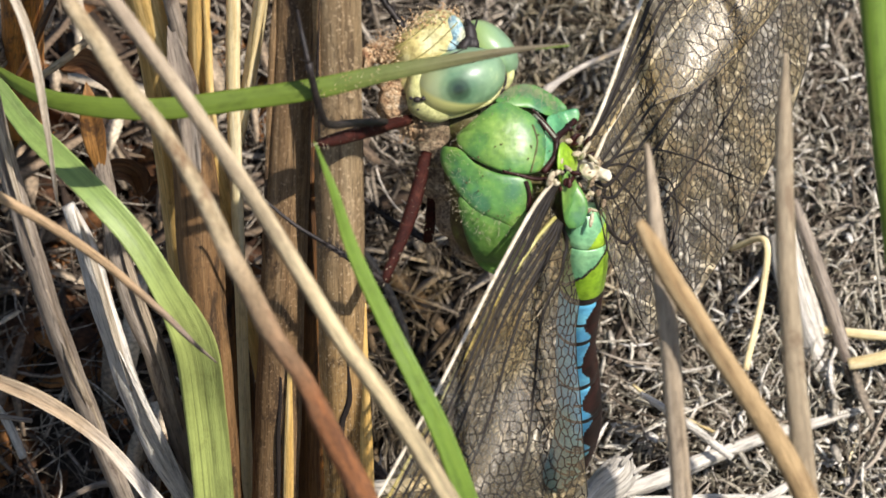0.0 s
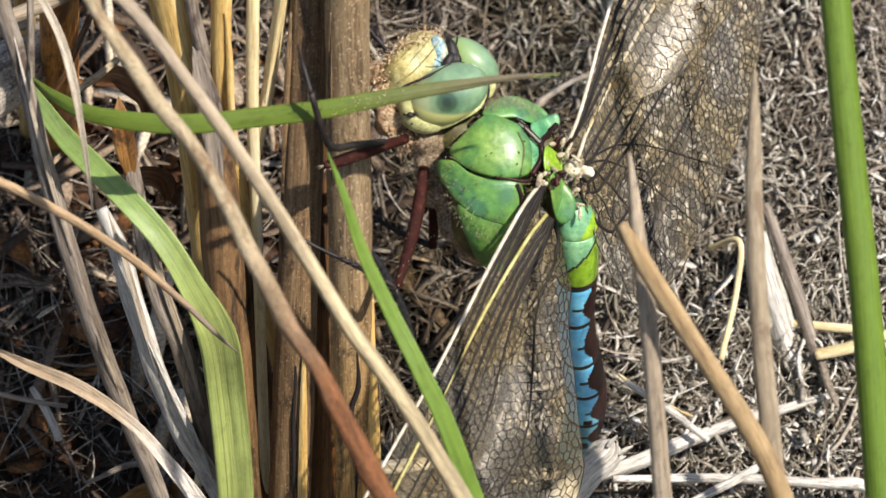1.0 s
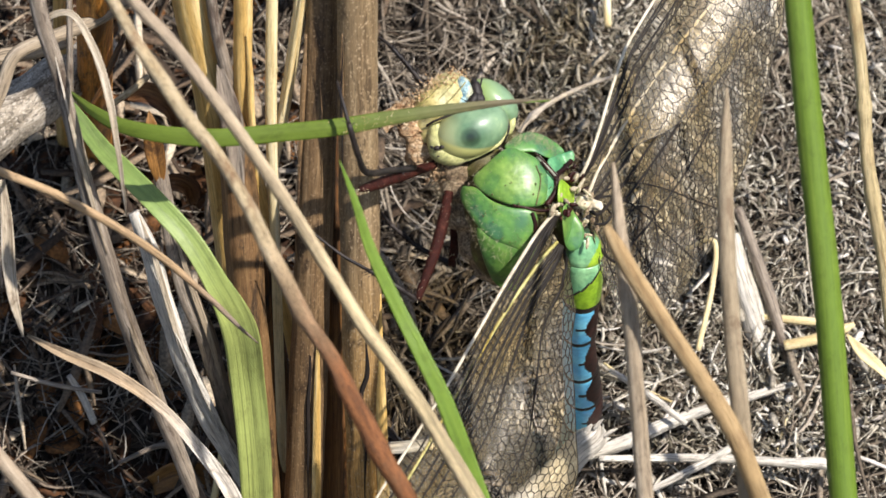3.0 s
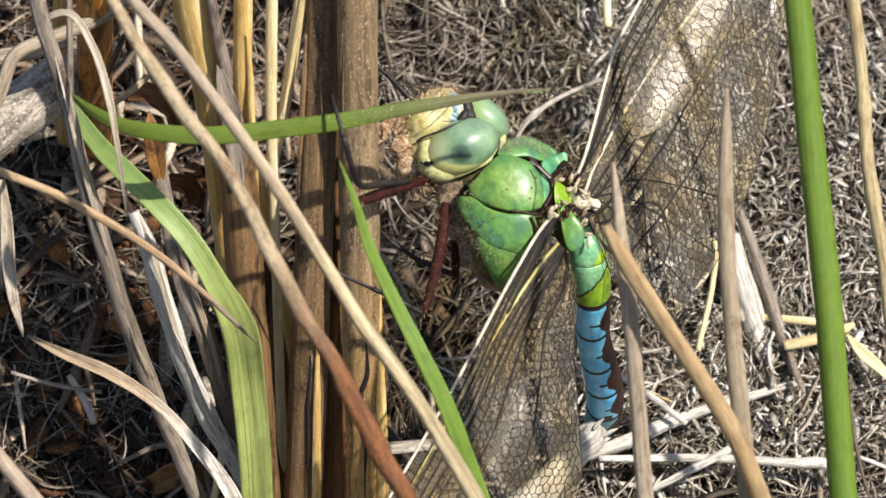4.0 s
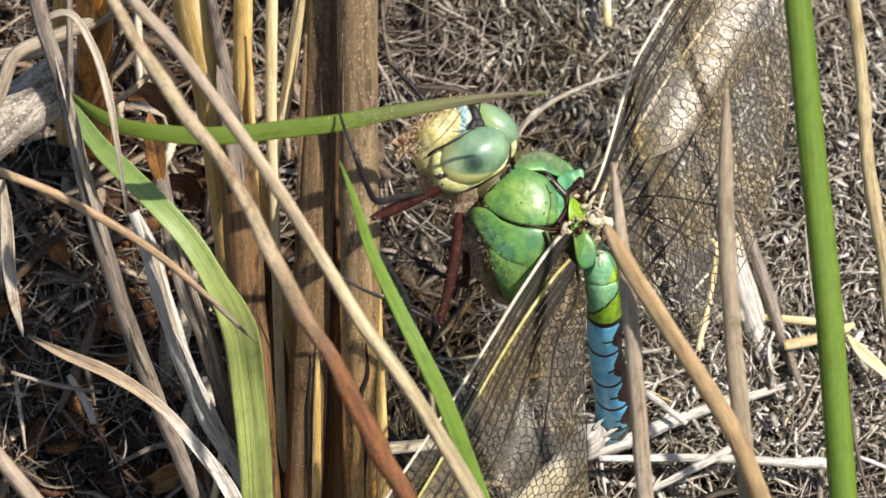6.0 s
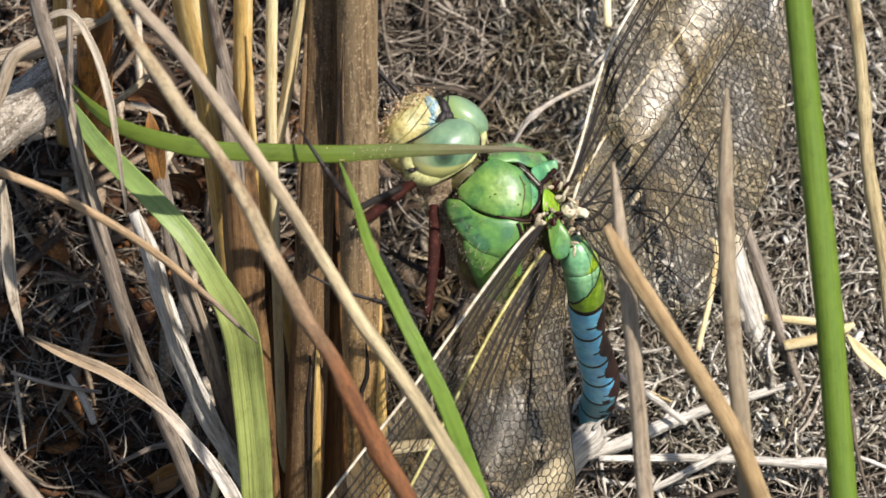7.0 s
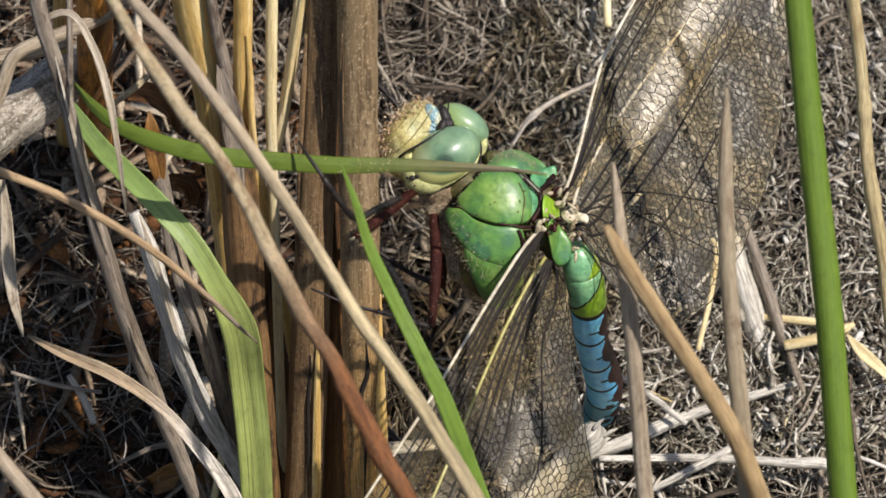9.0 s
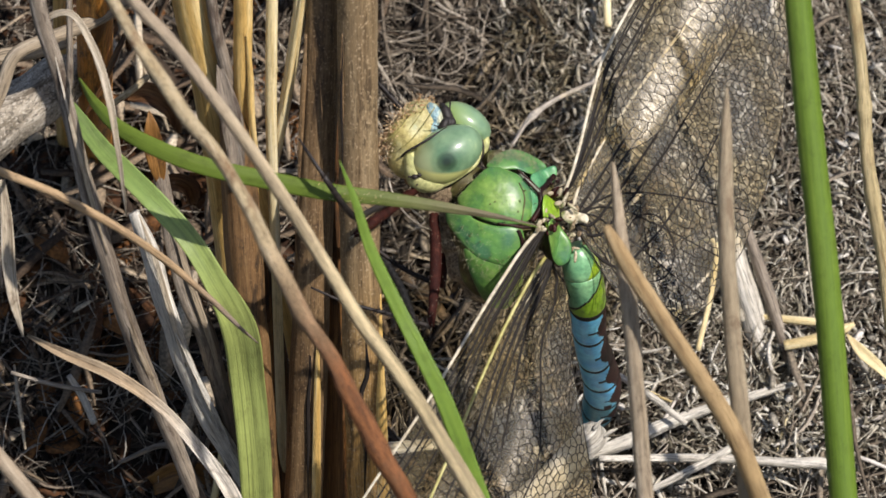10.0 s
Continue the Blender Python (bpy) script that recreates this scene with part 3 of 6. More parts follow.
stem("dry_grass", [(*(-36.4, -13.6, 104.1), 0.53), (*(-28.6, -19.0, 94.6), 0.58), (*(-25.3, -20.9, 91.6), 0.59), (*(-22.1, -23.3, 88.0), 0.6), (*(-18.7, -25.7, 84.0), 0.62), (*(-15.1, -28.5, 79.4), 0.63), (*(-11.7, -30.8, 74.3), 0.66), (*(-7.7, -34.2, 68.7), 0.7), (*(-3.8, -36.9, 63.9), 0.74), (*(-0.1, -39.1, 58.2), 0.76), (*(3.4, -42.2, 53.0), 0.78)], STEM_CREAM,
     "slanting cream-grey dry stem", "stem", sides=14, n=90, wobble=0.04, seed=21, ridge=0.03)
leaf("green_grass", [(*(-9.8, -19.1, 75.8), 0.05), (*(-8.4, -20.7, 72.4), 0.34), (*(-6.9, -22.9, 68.1), 0.54), (*(-4.1, -26.0, 62.9), 0.7), (*(-2.0, -28.4, 59.5), 0.77), (*(0.1, -30.7, 55.8), 0.82), (*(3.6, -35.2, 47.3), 0.88)], LEAF_GREEN,
     "upright pointed fresh green rush blade", "leaf", n=70, fold=0.25, thick=0.5)
stem("dry_grass", [(*(16.0, -20.0, 76.3), 0.2), (*(16.4, -22.2, 73.7), 0.5), (*(17.0, -25.1, 69.1), 0.74), (*(17.7, -28.0, 64.3), 0.78), (*(18.3, -31.2, 58.3), 0.8), (*(19.2, -36.5, 48.8), 0.82)], STEM_TANGREY, "thin grey withered stem with a frayed tip", "stem", sides=12, n=60, wobble=0.05, seed=22)
stem("dry_grass", [(*(15.3, -26.2, 73.6), 0.4), (*(16.4, -27.4, 72.1), 0.72), (*(18.2, -28.7, 69.1), 0.82), (*(19.8, -29.9, 67.0), 0.84), (*(22.5, -32.1, 63.4), 0.87), (*(25.3, -34.1, 59.6), 0.9), (*(28.0, -36.4, 55.3), 0.93), (*(30.0, -38.0, 50.2), 0.96)], STEM_BROWN, "slanting ochre-brown dry stem with a broken top", "stem", sides=14, n=60, wobble=0.04, seed=23)
stem("dry_grass", [(*(26.8, -15.5, 81.7), 0.15), (*(26.7, -18.0, 78.6), 0.55), (*(26.8, -23.8, 70.2), 0.8), (*(27.6, -29.1, 60.7), 0.86), (*(28.4, -33.2, 54.3), 0.9), (*(29.0, -36.7, 48.7), 0.92)], STEM_BEIGE, "upright beige dry stem tapering to a grey tip", "stem", sides=14, n=60, wobble=0.04, seed=24)
rush = stem("green_rush", [(*(32.4, 5.6, 92.8), 1.22), (*(34.0, -0.8, 80.5), 1.3), (*(35.4, -7.1, 68.3), 1.34), (*(37.0, -13.6, 56.0), 1.36), (*(38.0, -18.6, 46.0), 1.37), (*(38.9, -23.2, 36.7), 1.38)], RUSH_GREEN, "tall round green rush stem with a pale joint", "rush", sides=28, n=90, wobble=0.0, seed=25, ridge=0.006, ridges=11)
part("joint", tube([(*(38.6, -21.9, 39.2), 1.375), (*(38.6, -22.0, 38.9), 1.4), (*(38.7, -22.2, 38.5), 1.375)], sides=20, n=10), JOINT, rush, "pale papery sheath ring")
stem("dry_grass", [(*(38.8, 11.8, 84.6), 0.62), (*(39.8, 7.1, 74.4), 0.64), (*(40.7, 4.1, 67.7), 0.66), (*(41.5, -0.3, 59.3), 0.68), (*(43.0, -3.4, 51.0), 0.7), (*(44.2, -6.4, 42.7), 0.72)], STRAW_TAN, "jointed mottled tan straw stem", "stem", sides=14, n=70, wobble=0.07, seed=26, bulge=((22, 0.25, 0.8), (31, 0.2, 0.8)))
stem("dry_grass", [(*(-44.6, -40.8, 62.4), 0.7), (*(-41.5, -42.5, 58.8), 0.75), (*(-37.9, -44.6, 54.8), 0.8)], STEM_CREAM, "pale dry stem at the edge of the clump", "stem", sides=12, n=30, seed=27)

# ---- leaves and weathered stems among the litter ----
grey = stem("grey_reed", [(*(-40.3, 8.4, 83.8), 0.8), (*(-39.3, 5.5, 75.6), 0.82), (*(-37.1, 3.4, 66.8), 0.72), (*(-34.9, 0.9, 56.1), 0.8), (*(-32.2, -1.7, 45.2), 0.9), (*(-29.3, -2.1, 33.8), 0.85), (*(-24.9, -3.4, 19.9), 0.8)], STEM_GREY, "long grey weathered stem leaning over the litter", "stem", sides=14, n=90, ridge=0.08, ridges=5, wobble=0.08, seed=30)
stem("grey_reed", [(*(-36.6, 12.1, 78.8), 0.3), (*(-36.4, 9.5, 72.5), 0.3), (*(-36.5, 6.6, 61.4), 0.3), (*(-36.4, 6.5, 59.7), 0.1)], STEM_GREY, "thin dark grey straight stem", "stem", foot=False, sides=8, n=20, seed=31)
leaf("dead_leaf", [(*(-39.2, 5.7, 71.2), 0.2), (*(-38.0, 5.3, 73.8), 0.32), (*(-36.0, 4.7, 74.6), 0.32), (*(-33.8, 1.8, 72.7), 0.38), (*(-32.3, -2.6, 70.6), 0.4), (*(-31.5, -4.8, 66.4), 0.28), (*(-31.0, -5.3, 61.2), 0.18), (*(-30.8, -4.1, 56.3), 0.06)], LEAF_DRY, "narrow pale dry leaf bent over in an arch", "leaf", foot=False, fold=0.5)
stem("bent_reed", [(*(-46.2, 12.7, 51.4), 0.6), (*(-44.0, 16.1, 55.5), 0.7), (*(-42.4, 17.7, 59.0), 0.72), (*(-38.9, 18.8, 60.3), 0.7), (*(-35.0, 19.8, 61.5), 0.75), (*(-31.3, 21.2, 63.2), 0.7), (*(-27.1, 23.4, 65.8), 0.6)], STEM_TANGREY, "tan-grey dry reed bent over a grey log", "reed", foot=False, sides=14, n=60, flat=0.6, ridge=0.08, ridges=5, wobble=0.06, seed=60)
stem("bent_reed", [(*(-47.0, 20.8, 54.9), 0.8), (*(-44.2, 21.5, 55.8), 0.8), (*(-40.8, 21.8, 56.2), 0.75), (*(-37.5, 23.2, 56.2), 0.5)], STEM_TANGREY, "flattened tan-grey reed scrap behind a log", "reed", foot=False, sides=12, n=30, flat=0.5, ridge=0.08, wobble=0.06, seed=61)
stem("log", [(*(-51.4, 20.8, 42.5), 3.4), (*(-46.3, 22.9, 44.9), 3.3), (*(-41.2, 25.8, 46.9), 2.8), (*(-37.7, 29.8, 47.0), 2.4), (*(-34.8, 37.5, 43.7), 2.0)], WOOD_GREY, "thick weathered grey log half buried in litter", "log", foot=False, sides=28, n=50, ridge=0.04, ridges=7, wobble=0.1, seed=32)
stem("thin_grass", [(*(-46.5, -13.9, 72.6), 0.42), (*(-42.3, -13.6, 69.9), 0.42), (*(-36.5, -12.9, 66.1), 0.42), (*(-28.5, -12.9, 59.9), 0.4), (*(-22.6, -13.0, 53.5), 0.3), (*(-19.7, -12.6, 49.4), 0.18), (*(-18.0, -12.0, 46.9), 0.06)], STEM_RED, "thin red-brown bent stem with a fine tip", "stem", foot=False, sides=10, n=60, seed=33, wobble=0.04)
leaf("broad_grass", [(*(-38.3, 15.1, 57.4), 0.12), (*(-36.1, 10.0, 57.6), 0.7), (*(-33.5, 4.8, 57.7), 0.95), (*(-31.0, 1.7, 57.1), 1.05), (*(-27.6, -1.6, 55.5), 1.1), (*(-24.6, -3.8, 52.9), 1.1), (*(-22.3, -5.4, 49.3), 1.2), (*(-20.1, -6.0, 44.0), 1.75), (*(-19.3, -5.4, 36.1), 1.72), (*(-18.7, -6.8, 28.2), 1.65), (*(-18.5, -7.5, 22.8), 1.6)], LEAF_OLIVE, "broad arching green leaf, paler below", "leaf", n=80, fold=0.25, thick=0.2, across=13, ribs=0.02)
leaf("dead_leaf", [(*(-41.0, -3.9, 41.0), 0.15), (*(-37.5, -5.8, 40.3), 0.5), (*(-32.4, -8.0, 39.3), 0.66), (*(-27.8, -9.3, 36.2), 0.56), (*(-24.5, -10.2, 32.0), 0.7), (*(-21.6, -10.5, 26.9), 0.9), (*(-19.9, -10.6, 22.2), 1.0)], LEAF_TAN, "curled cream dry leaf with a pale underside", "leaf", n=70, fold=0.9, thick=0.15, twist=70)
pale = stem("pale_reed", [(*(-30.6, 7.7, 47.1), 0.55), (*(-29.3, 6.5, 44.1), 0.85), (*(-27.2, 4.1, 36.6), 0.95), (*(-25.4, 2.8, 30.3), 1.0), (*(-23.2, 1.9, 24.7), 0.95), (*(-20.4, 1.8, 18.3), 0.9)], WOOD_PALE, "bleached split reed lying in the litter", "reed", sides=14, n=60, ridge=0.15, ridges=3, wobble=0.12, seed=34)
pale_b = stem("pale_reed", [(*(-28.2, 10.2, 51.6), 0.75), (*(-27.1, 7.6, 45.4), 0.9), (*(-25.8, 5.5, 39.8), 1.05), (*(-23.6, 4.2, 33.6), 1.05), (*(-21.7, 3.2, 24.7), 1.0)], STEM_GREY, "grey-tan weathered reed standing in the litter", "reed", sides=14, n=50, ridge=0.1, ridges=4, wobble=0.1, seed=35)
leaf("dry_reed_leaf", [(*(-29.0, 11.1, 57.3), 0.06), (*(-28.8, 10.3, 56.1), 0.62), (*(-28.6, 9.8, 53.9), 0.98), (*(-28.2, 9.1, 51.6), 0.8), (*(-28.0, 8.9, 50.0), 0.4)], REED_RUST, "pointed rust-brown dry leaf tip", "leaf", foot=False, fold=0.3, n=24)
leaf("brown_leaf", [(*(-28.4, 23.5, 36.9), 0.3), (*(-27.3, 22.9, 38.4), 0.9), (*(-26.0, 23.4, 37.4), 1.0), (*(-25.3, 24.1, 34.6), 0.2)], LEAF_BROWN, "curled dark brown dead leaf", "leaf", foot=False, fold=0.5, curl=1.2, n=20)
leaf("brown_leaf", [(*(-29.8, 12.0, 7.1), 1.0), (*(-26.9, 12.0, 8.6), 1.4), (*(-22.3, 12.3, 7.5), 1.1)], REED_RUST, "rust-brown leaf scrap deep in shade", "leaf", foot=False, curl=0.5, n=16)
leaf("dead_leaf", [(*(-44.8, 26.0, 36.2), 0.3), (*(-44.4, 24.1, 32.4), 0.62), (*(-44.2, 21.9, 28.2), 0.7), (*(-43.6, 19.3, 25.2), 0.5), (*(-42.8, 18.0, 22.0), 0.12)], LEAF_DRY, "pale cream upright dry leaf scrap", "leaf", foot=False, n=20)
stem("twig", [(*(-38.2, 16.2, 18.3), 0.3), (*(-36.9, 15.7, 16.1), 0.42), (*(-35.7, 14.6, 13.3), 0.38)], WOOD_PALE, "short pale broken twig", "twig", foot=False, sides=10, n=16, wobble=0.15, seed=36)
stem("twig", [(*(-44.0, 14.9, 19.9), 0.2), (*(-39.9, 14.1, 19.0), 0.26), (*(-34.8, 14.3, 17.7), 0.2)], STEM_GREY, "thin grey twig lying on dark litter", "twig", foot=False, sides=8, n=20, wobble=0.15, seed=37)
stem("twig", [(*(-33.2, 12.0, 10.2), 0.2), (*(-28.0, 13.1, 11.5), 0.3), (*(-24.0, 10.5, 6.8), 0.2)], STEM_GREY, "thin bent grey twig", "twig", foot=False, sides=8, n=20, wobble=0.15, seed=38)

# ---- bleached sticks on the ground ----
stick = stem("stick", [(*(4.9, 0.2, 11.7), 1.55), (*(10.1, 3.4, 14.0), 1.6), (*(13.5, 6.7, 16.3), 1.55), (*(15.1, 8.0, 17.1), 1.6), (*(15.9, 8.8, 17.3), 1.2)], WOOD_PALE, "thick bleached stick with a frayed broken end", "stick", foot=False, sides=20, n=50, ridge=0.06, ridges=7, wobble=0.12, seed=40)
stem("stick", [(*(14.8, 11.7, 11.3), 0.5), (*(18.3, 12.5, 12.4), 0.7), (*(25.3, 16.6, 12.6), 0.58), (*(31.7, 19.4, 12.8), 0.46), (*(37.0, 21.8, 12.6), 0.3)], WOOD_PALE, "long bleached split stick on the litter", "stick", foot=False, sides=14, n=60, ridge=0.15, ridges=4, wobble=0.1, seed=41)
stem("stick", [(*(15.9, 10.0, 12.5), 0.35), (*(26.9, 11.5, 11.2), 0.5), (*(35.5, 10.5, 11.5), 0.55), (*(39.3, 10.3, 11.3), 0.6), (*(40.7, 9.3, 10.2), 0.2)], WOOD_PALE, "thin bleached twig with a forked end", "stick", foot=False, sides=12, n=50, ridge=0.1, ridges=4, wobble=0.12, seed=42)
stem("stick", [(*(20.5, 7.0, 10.5), 0.3), (*(24.5, 9.0, 11.3), 0.42), (*(29.2, 12.1, 11.9), 0.4), (*(31.6, 13.8, 12.4), 0.2)], WOOD_PALE, "slanting pale straw fragment on litter", "stick", foot=False, sides=10, n=30, wobble=0.1, seed=43)
stem("stick", [(*(29.6, 34.5, 21.5), 1.2), (*(30.7, 31.1, 19.0), 1.35), (*(32.5, 26.6, 15.1), 1.2), (*(33.7, 24.3, 12.5), 0.7)], WOOD_PALE, "pale broken branch stub lying on the bank", "stick", foot=False, sides=16, n=40, ridge=0.1, ridges=5, wobble=0.15, seed=44)
stem("stick", [(*(30.5, 36.4, 23.7), 0.5), (*(32.7, 31.1, 20.5), 0.65), (*(34.5, 26.6, 16.7), 0.6), (*(36.2, 22.3, 13.1), 0.4)], STEM_GREY, "grey-brown weathered stick on the bank", "stick", foot=False, sides=12, n=40, ridge=0.1, ridges=5, wobble=0.1, seed=45)
stem("stick", [(*(35.1, 23.5, 16.1), 0.5), (*(38.2, 23.9, 16.6), 0.55), (*(41.4, 25.4, 16.8), 0.5), (*(42.4, 25.7, 17.2), 0.2)], STRAW, "short cream wood chip on the litter", "chip", foot=False, sides=12, n=24, ridge=0.15, ridges=4, seed=46)
stem("straw", [(*(32.5, 27.7, 16.5), 0.35), (*(37.1, 26.6, 16.8), 0.45), (*(40.3, 26.5, 16.6), 0.35)], STRAW, "short tan straw on the litter", "straw", foot=False, sides=10, n=20, seed=47)
leaf("dead_leaf", [(*(41.5, 23.5, 17.7), 0.1), (*(43.0, 22.4, 16.3), 0.6), (*(45.1, 21.1, 14.9), 0.5), (*(46.8, 19.8, 13.3), 0.1)], STRAW, "small pointed straw-coloured dry leaf", "leaf", foot=False, n=20)
stem("twig", [(*(7.1, 41.3, 28.0), 0.16), (*(8.8, 43.0, 30.0), 0.22), (*(11.2, 45.0, 30.9), 0.24), (*(15.0, 47.7, 31.0), 0.2), (*(19.5, 50.2, 30.8), 0.14)], WOOD_WHITE, "pale curved twig lying on the litter", "twig", foot=False, sides=10, n=40, wobble=0.15, seed=48, bulge=((4, 0.8, 0.7),))
stem("straw", [(*(17.2, 60.9, 34.2), 0.45), (*(17.2, 59.3, 32.4), 0.45), (*(17.3, 57.1, 31.3), 0.4)], STRAW, "short end of a pale straw", "straw", foot=False, sides=10, n=14, seed=49)
stem("stick", [(*(-7.1, 8.4, 15.2), 0.6), (*(-4.8, 8.5, 15.3), 0.7), (*(-0.5, 9.5, 15.0), 0.6)], WOOD_PALE, "short pale stick lying behind the reeds", "stick", foot=False, sides=12, n=20, ridge=0.1, ridges=4, seed=50)
stem("straw", [(*(25.2, 33.7, 20.6), 0.25), (*(28.0, 31.1, 23.6), 0.3), (*(27.8, 28.4, 20.5), 0.3), (*(26.2, 22.4, 16.4), 0.3)], STRAW, "thin bent pale straw", "straw", foot=False, sides=8, n=30, seed=51)
stem("twig", [(*(17.1, 18.1, 17.5), 0.25), (*(21.1, 15.7, 16.1), 0.38), (*(24.9, 13.8, 13.9), 0.3)], WOOD_PALE, "pale thin twig beside the abdomen", "twig", foot=False, sides=10, n=24, seed=52, wobble=0.1)

for points, radius, material, label in (
        ([(15.9, 25.6, 14.2), (20.3, 24.9, 14.0), (23.7, 25.6, 14.2)], 0.16, WOOD_PALE, "thin pale straw across the litter"),
        ([(16.6, 23.8, 13.5), (19.3, 21.8, 12.6), (23.6, 19.7, 11.7)], 0.2, STRAW, "slender cream straw beside the bleached stick"),
        ([(24.4, 20.6, 12.1), (22.5, 17.4, 10.7), (21.8, 16.0, 10.1)], 0.2, WOOD_WHITE, "short white straw leaning on a stick"),
        ([(37.2, 17.4, 10.7), (41.6, 17.7, 10.8), (46.2, 18.2, 11.1)], 0.32, WOOD_WHITE, "bleached white stick under the green rush"),
        ([(41.6, 17.5, 10.8), (44.2, 17.0, 10.6), (46.8, 16.8, 10.5)], 0.16, WOOD_PALE, "thin pale straw under a white stick"),
        ([(37.3, 21.5, 12.5), (41.7, 20.9, 12.2), (46.9, 21.4, 12.5)], 0.22, WOOD_PALE, "pale weathered straw on the moss"),
        ([(14.8, 12.3, 8.5), (17.5, 11.3, 8.1), (21.8, 10.8, 7.9), (26.4, 11.0, 7.9)], 0.26, WOOD_PALE, "long thin bleached straw on the litter"),
        ([(35.7, 15.3, 9.8), (38.1, 15.9, 10.1), (40.1, 16.0, 10.1)], 0.17, WOOD_PALE, "thin pale bent straw"),
        ([(34.0, 13.4, 9.0), (34.9, 16.6, 10.4), (36.0, 19.7, 11.7)], 0.13, STRAW, "fine straw standing out of the litter"),
        ([(42.4, 14.1, 9.3), (44.1, 13.4, 9.0), (46.7, 12.3, 8.5)], 0.24, WOOD_WHITE, "white straw end beside the green rush"),
        ([(23.3, 17.9, 10.9), (27.7, 19.7, 11.7), (31.8, 21.0, 12.3)], 0.22, WOOD_WHITE, "split white straw lying along a stick"),
        ([(36.3, 16.3, 10.2), (37.5, 18.3, 11.1), (39.0, 20.0, 11.9)], 0.14, WOOD_PALE, "fine pale straw leaning over litter")):
    stem("straw", [(*p, radius * (0.6 if k in (0, len(points) - 1) else 1)) for k, p in enumerate(points)], material, label, "straw", foot=False, sides=8, n=24, wobble=0.12, seed=len(label))


def splinter(points, parent, material):
    """A fibre strip lifting from a weathered reed."""
    part("splinter", blade(points, n=24, fold=0.3, thick=0.1, across=5, ribs=0.01), material, parent, "split fibre strip")


splinter([(*(-30.1, 6.4, 47.9), 0.05), (*(-28.7, 4.7, 44.2), 0.25), (*(-27.0, 3.1, 37.5), 0.3), (*(-25.6, 1.9, 31.8), 0.08)], pale, LEAF_DRY)
splinter([(*(-26.6, 2.6, 35.7), 0.06), (*(-24.5, 1.4, 30.8), 0.26), (*(-22.5, 0.7, 25.7), 0.28), (*(-20.9, 0.6, 20.8), 0.08)], pale, WOOD_PALE)
splinter([(*(-26.8, 6.5, 46.3), 0.06), (*(-25.1, 4.5, 40.7), 0.3), (*(-23.2, 3.1, 34.5), 0.3), (*(-21.7, 2.4, 27.7), 0.06)], pale_b, STEM_TANGREY)
splinter([(*(-37.6, 3.4, 70.3), 0.05), (*(-35.8, 1.1, 61.6), 0.2), (*(-34.4, -0.3, 55.6), 0.22), (*(-32.9, -1.9, 49.7), 0.05)], grey, LEAF_DRY)
splinter([(*(-32.1, -2.4, 46.5), 0.06), (*(-30.4, -2.9, 39.7), 0.28), (*(-28.5, -2.8, 33.0), 0.26), (*(-27.2, -3.1, 28.7), 0.05)], grey, STEM_TANGREY)
for u, v, r in ((0, 0, 0.3), (14, -10, 0.24), (-10, 14, 0.26), (22, 6, 0.2), (4, 22, 0.18)):
    base = Vector((15.0, 7.2, 17.6)) + Vector((u / 18, 0, v / 18))
    tip = base + Vector((0.9 + u / 40, 0.3, 0.7 + v / 40))
    part("splinter", blade([(*base, r), (*((base + tip) / 2 + Vector((0, 0, 0.1))), r), (*tip, 0.04)], n=10, fold=0.4, thick=0.12, across=5, ribs=0.01), WOOD_PALE, stick, "frayed end of the stick")


# ---- dragonfly ----
GREEN = body_material("bright green shell", [(0.34, (0.075, 0.24, 0.105)), (0.46, (0.1, 0.265, 0.06)), (0.58, (0.155, 0.305, 0.055)), (0.7, (0.24, 0.37, 0.08))], 210, 0.44, 0.3, 0.18, 0.28)
TEAL = body_material("blue-green shell", [(0.3, (0.08, 0.31, 0.14)), (0.7, (0.2, 0.45, 0.18))], 300, 0.4, 0.2, 0.1)
MINT = body_material("mint green shell", [(0.3, (0.13, 0.4, 0.2)), (0.7, (0.28, 0.56, 0.27))], 300, 0.35, 0.2, 0.2)
LIME = body_material("lime green shell", [(0.3, (0.22, 0.42, 0.02)), (0.7, (0.35, 0.55, 0.04))], 300, 0.35, 0.1, 0.2)
BLUE = body_material("sky blue shell", [(0.3, (0.1, 0.56, 0.95)), (0.7, (0.24, 0.78, 1.0))], 300, 0.38, 0.15, 0.2, 0.15)
BLUE_DULL = body_material("dull turquoise shell", [(0.3, (0.07, 0.33, 0.47)), (0.7, (0.15, 0.5, 0.6))], 400, 0.4, 0.15, 0.1, 0.2)
MAROON = body_material("dark maroon shell", [(0.3, (0.015, 0.005, 0.004)), (0.7, (0.05, 0.012, 0.009))], 500, 0.5, 0.1, 0.05)
BLACK = body_material("black shell", [(0.3, (0.008, 0.006, 0.006)), (0.7, (0.03, 0.022, 0.018))], 600, 0.6, 0.1)
LEG_RED = body_material("red-brown leg shell", [(0.3, (0.022, 0.005, 0.003)), (0.55, (0.05, 0.01, 0.006)), (0.7, (0.09, 0.028, 0.017))], 1400, 0.6, 0.8, 0.0, 0.5)
for shell in (LEG_RED, MAROON):
    shell.node_tree.nodes["Principled BSDF"].inputs["Specular IOR Level"].default_value = 0.2
CREAM = body_material("cream wing joint", [(0.3, (0.22, 0.15, 0.09)), (0.5, (0.5, 0.43, 0.28)), (0.7, (0.72, 0.67, 0.52))], 900, 0.5, 0.3)
VEIN = body_material("dark brown wing vein", [(0.3, (0.005, 0.003, 0.002)), (0.7, (0.014, 0.009, 0.005))], 900, 0.7, 0.0)
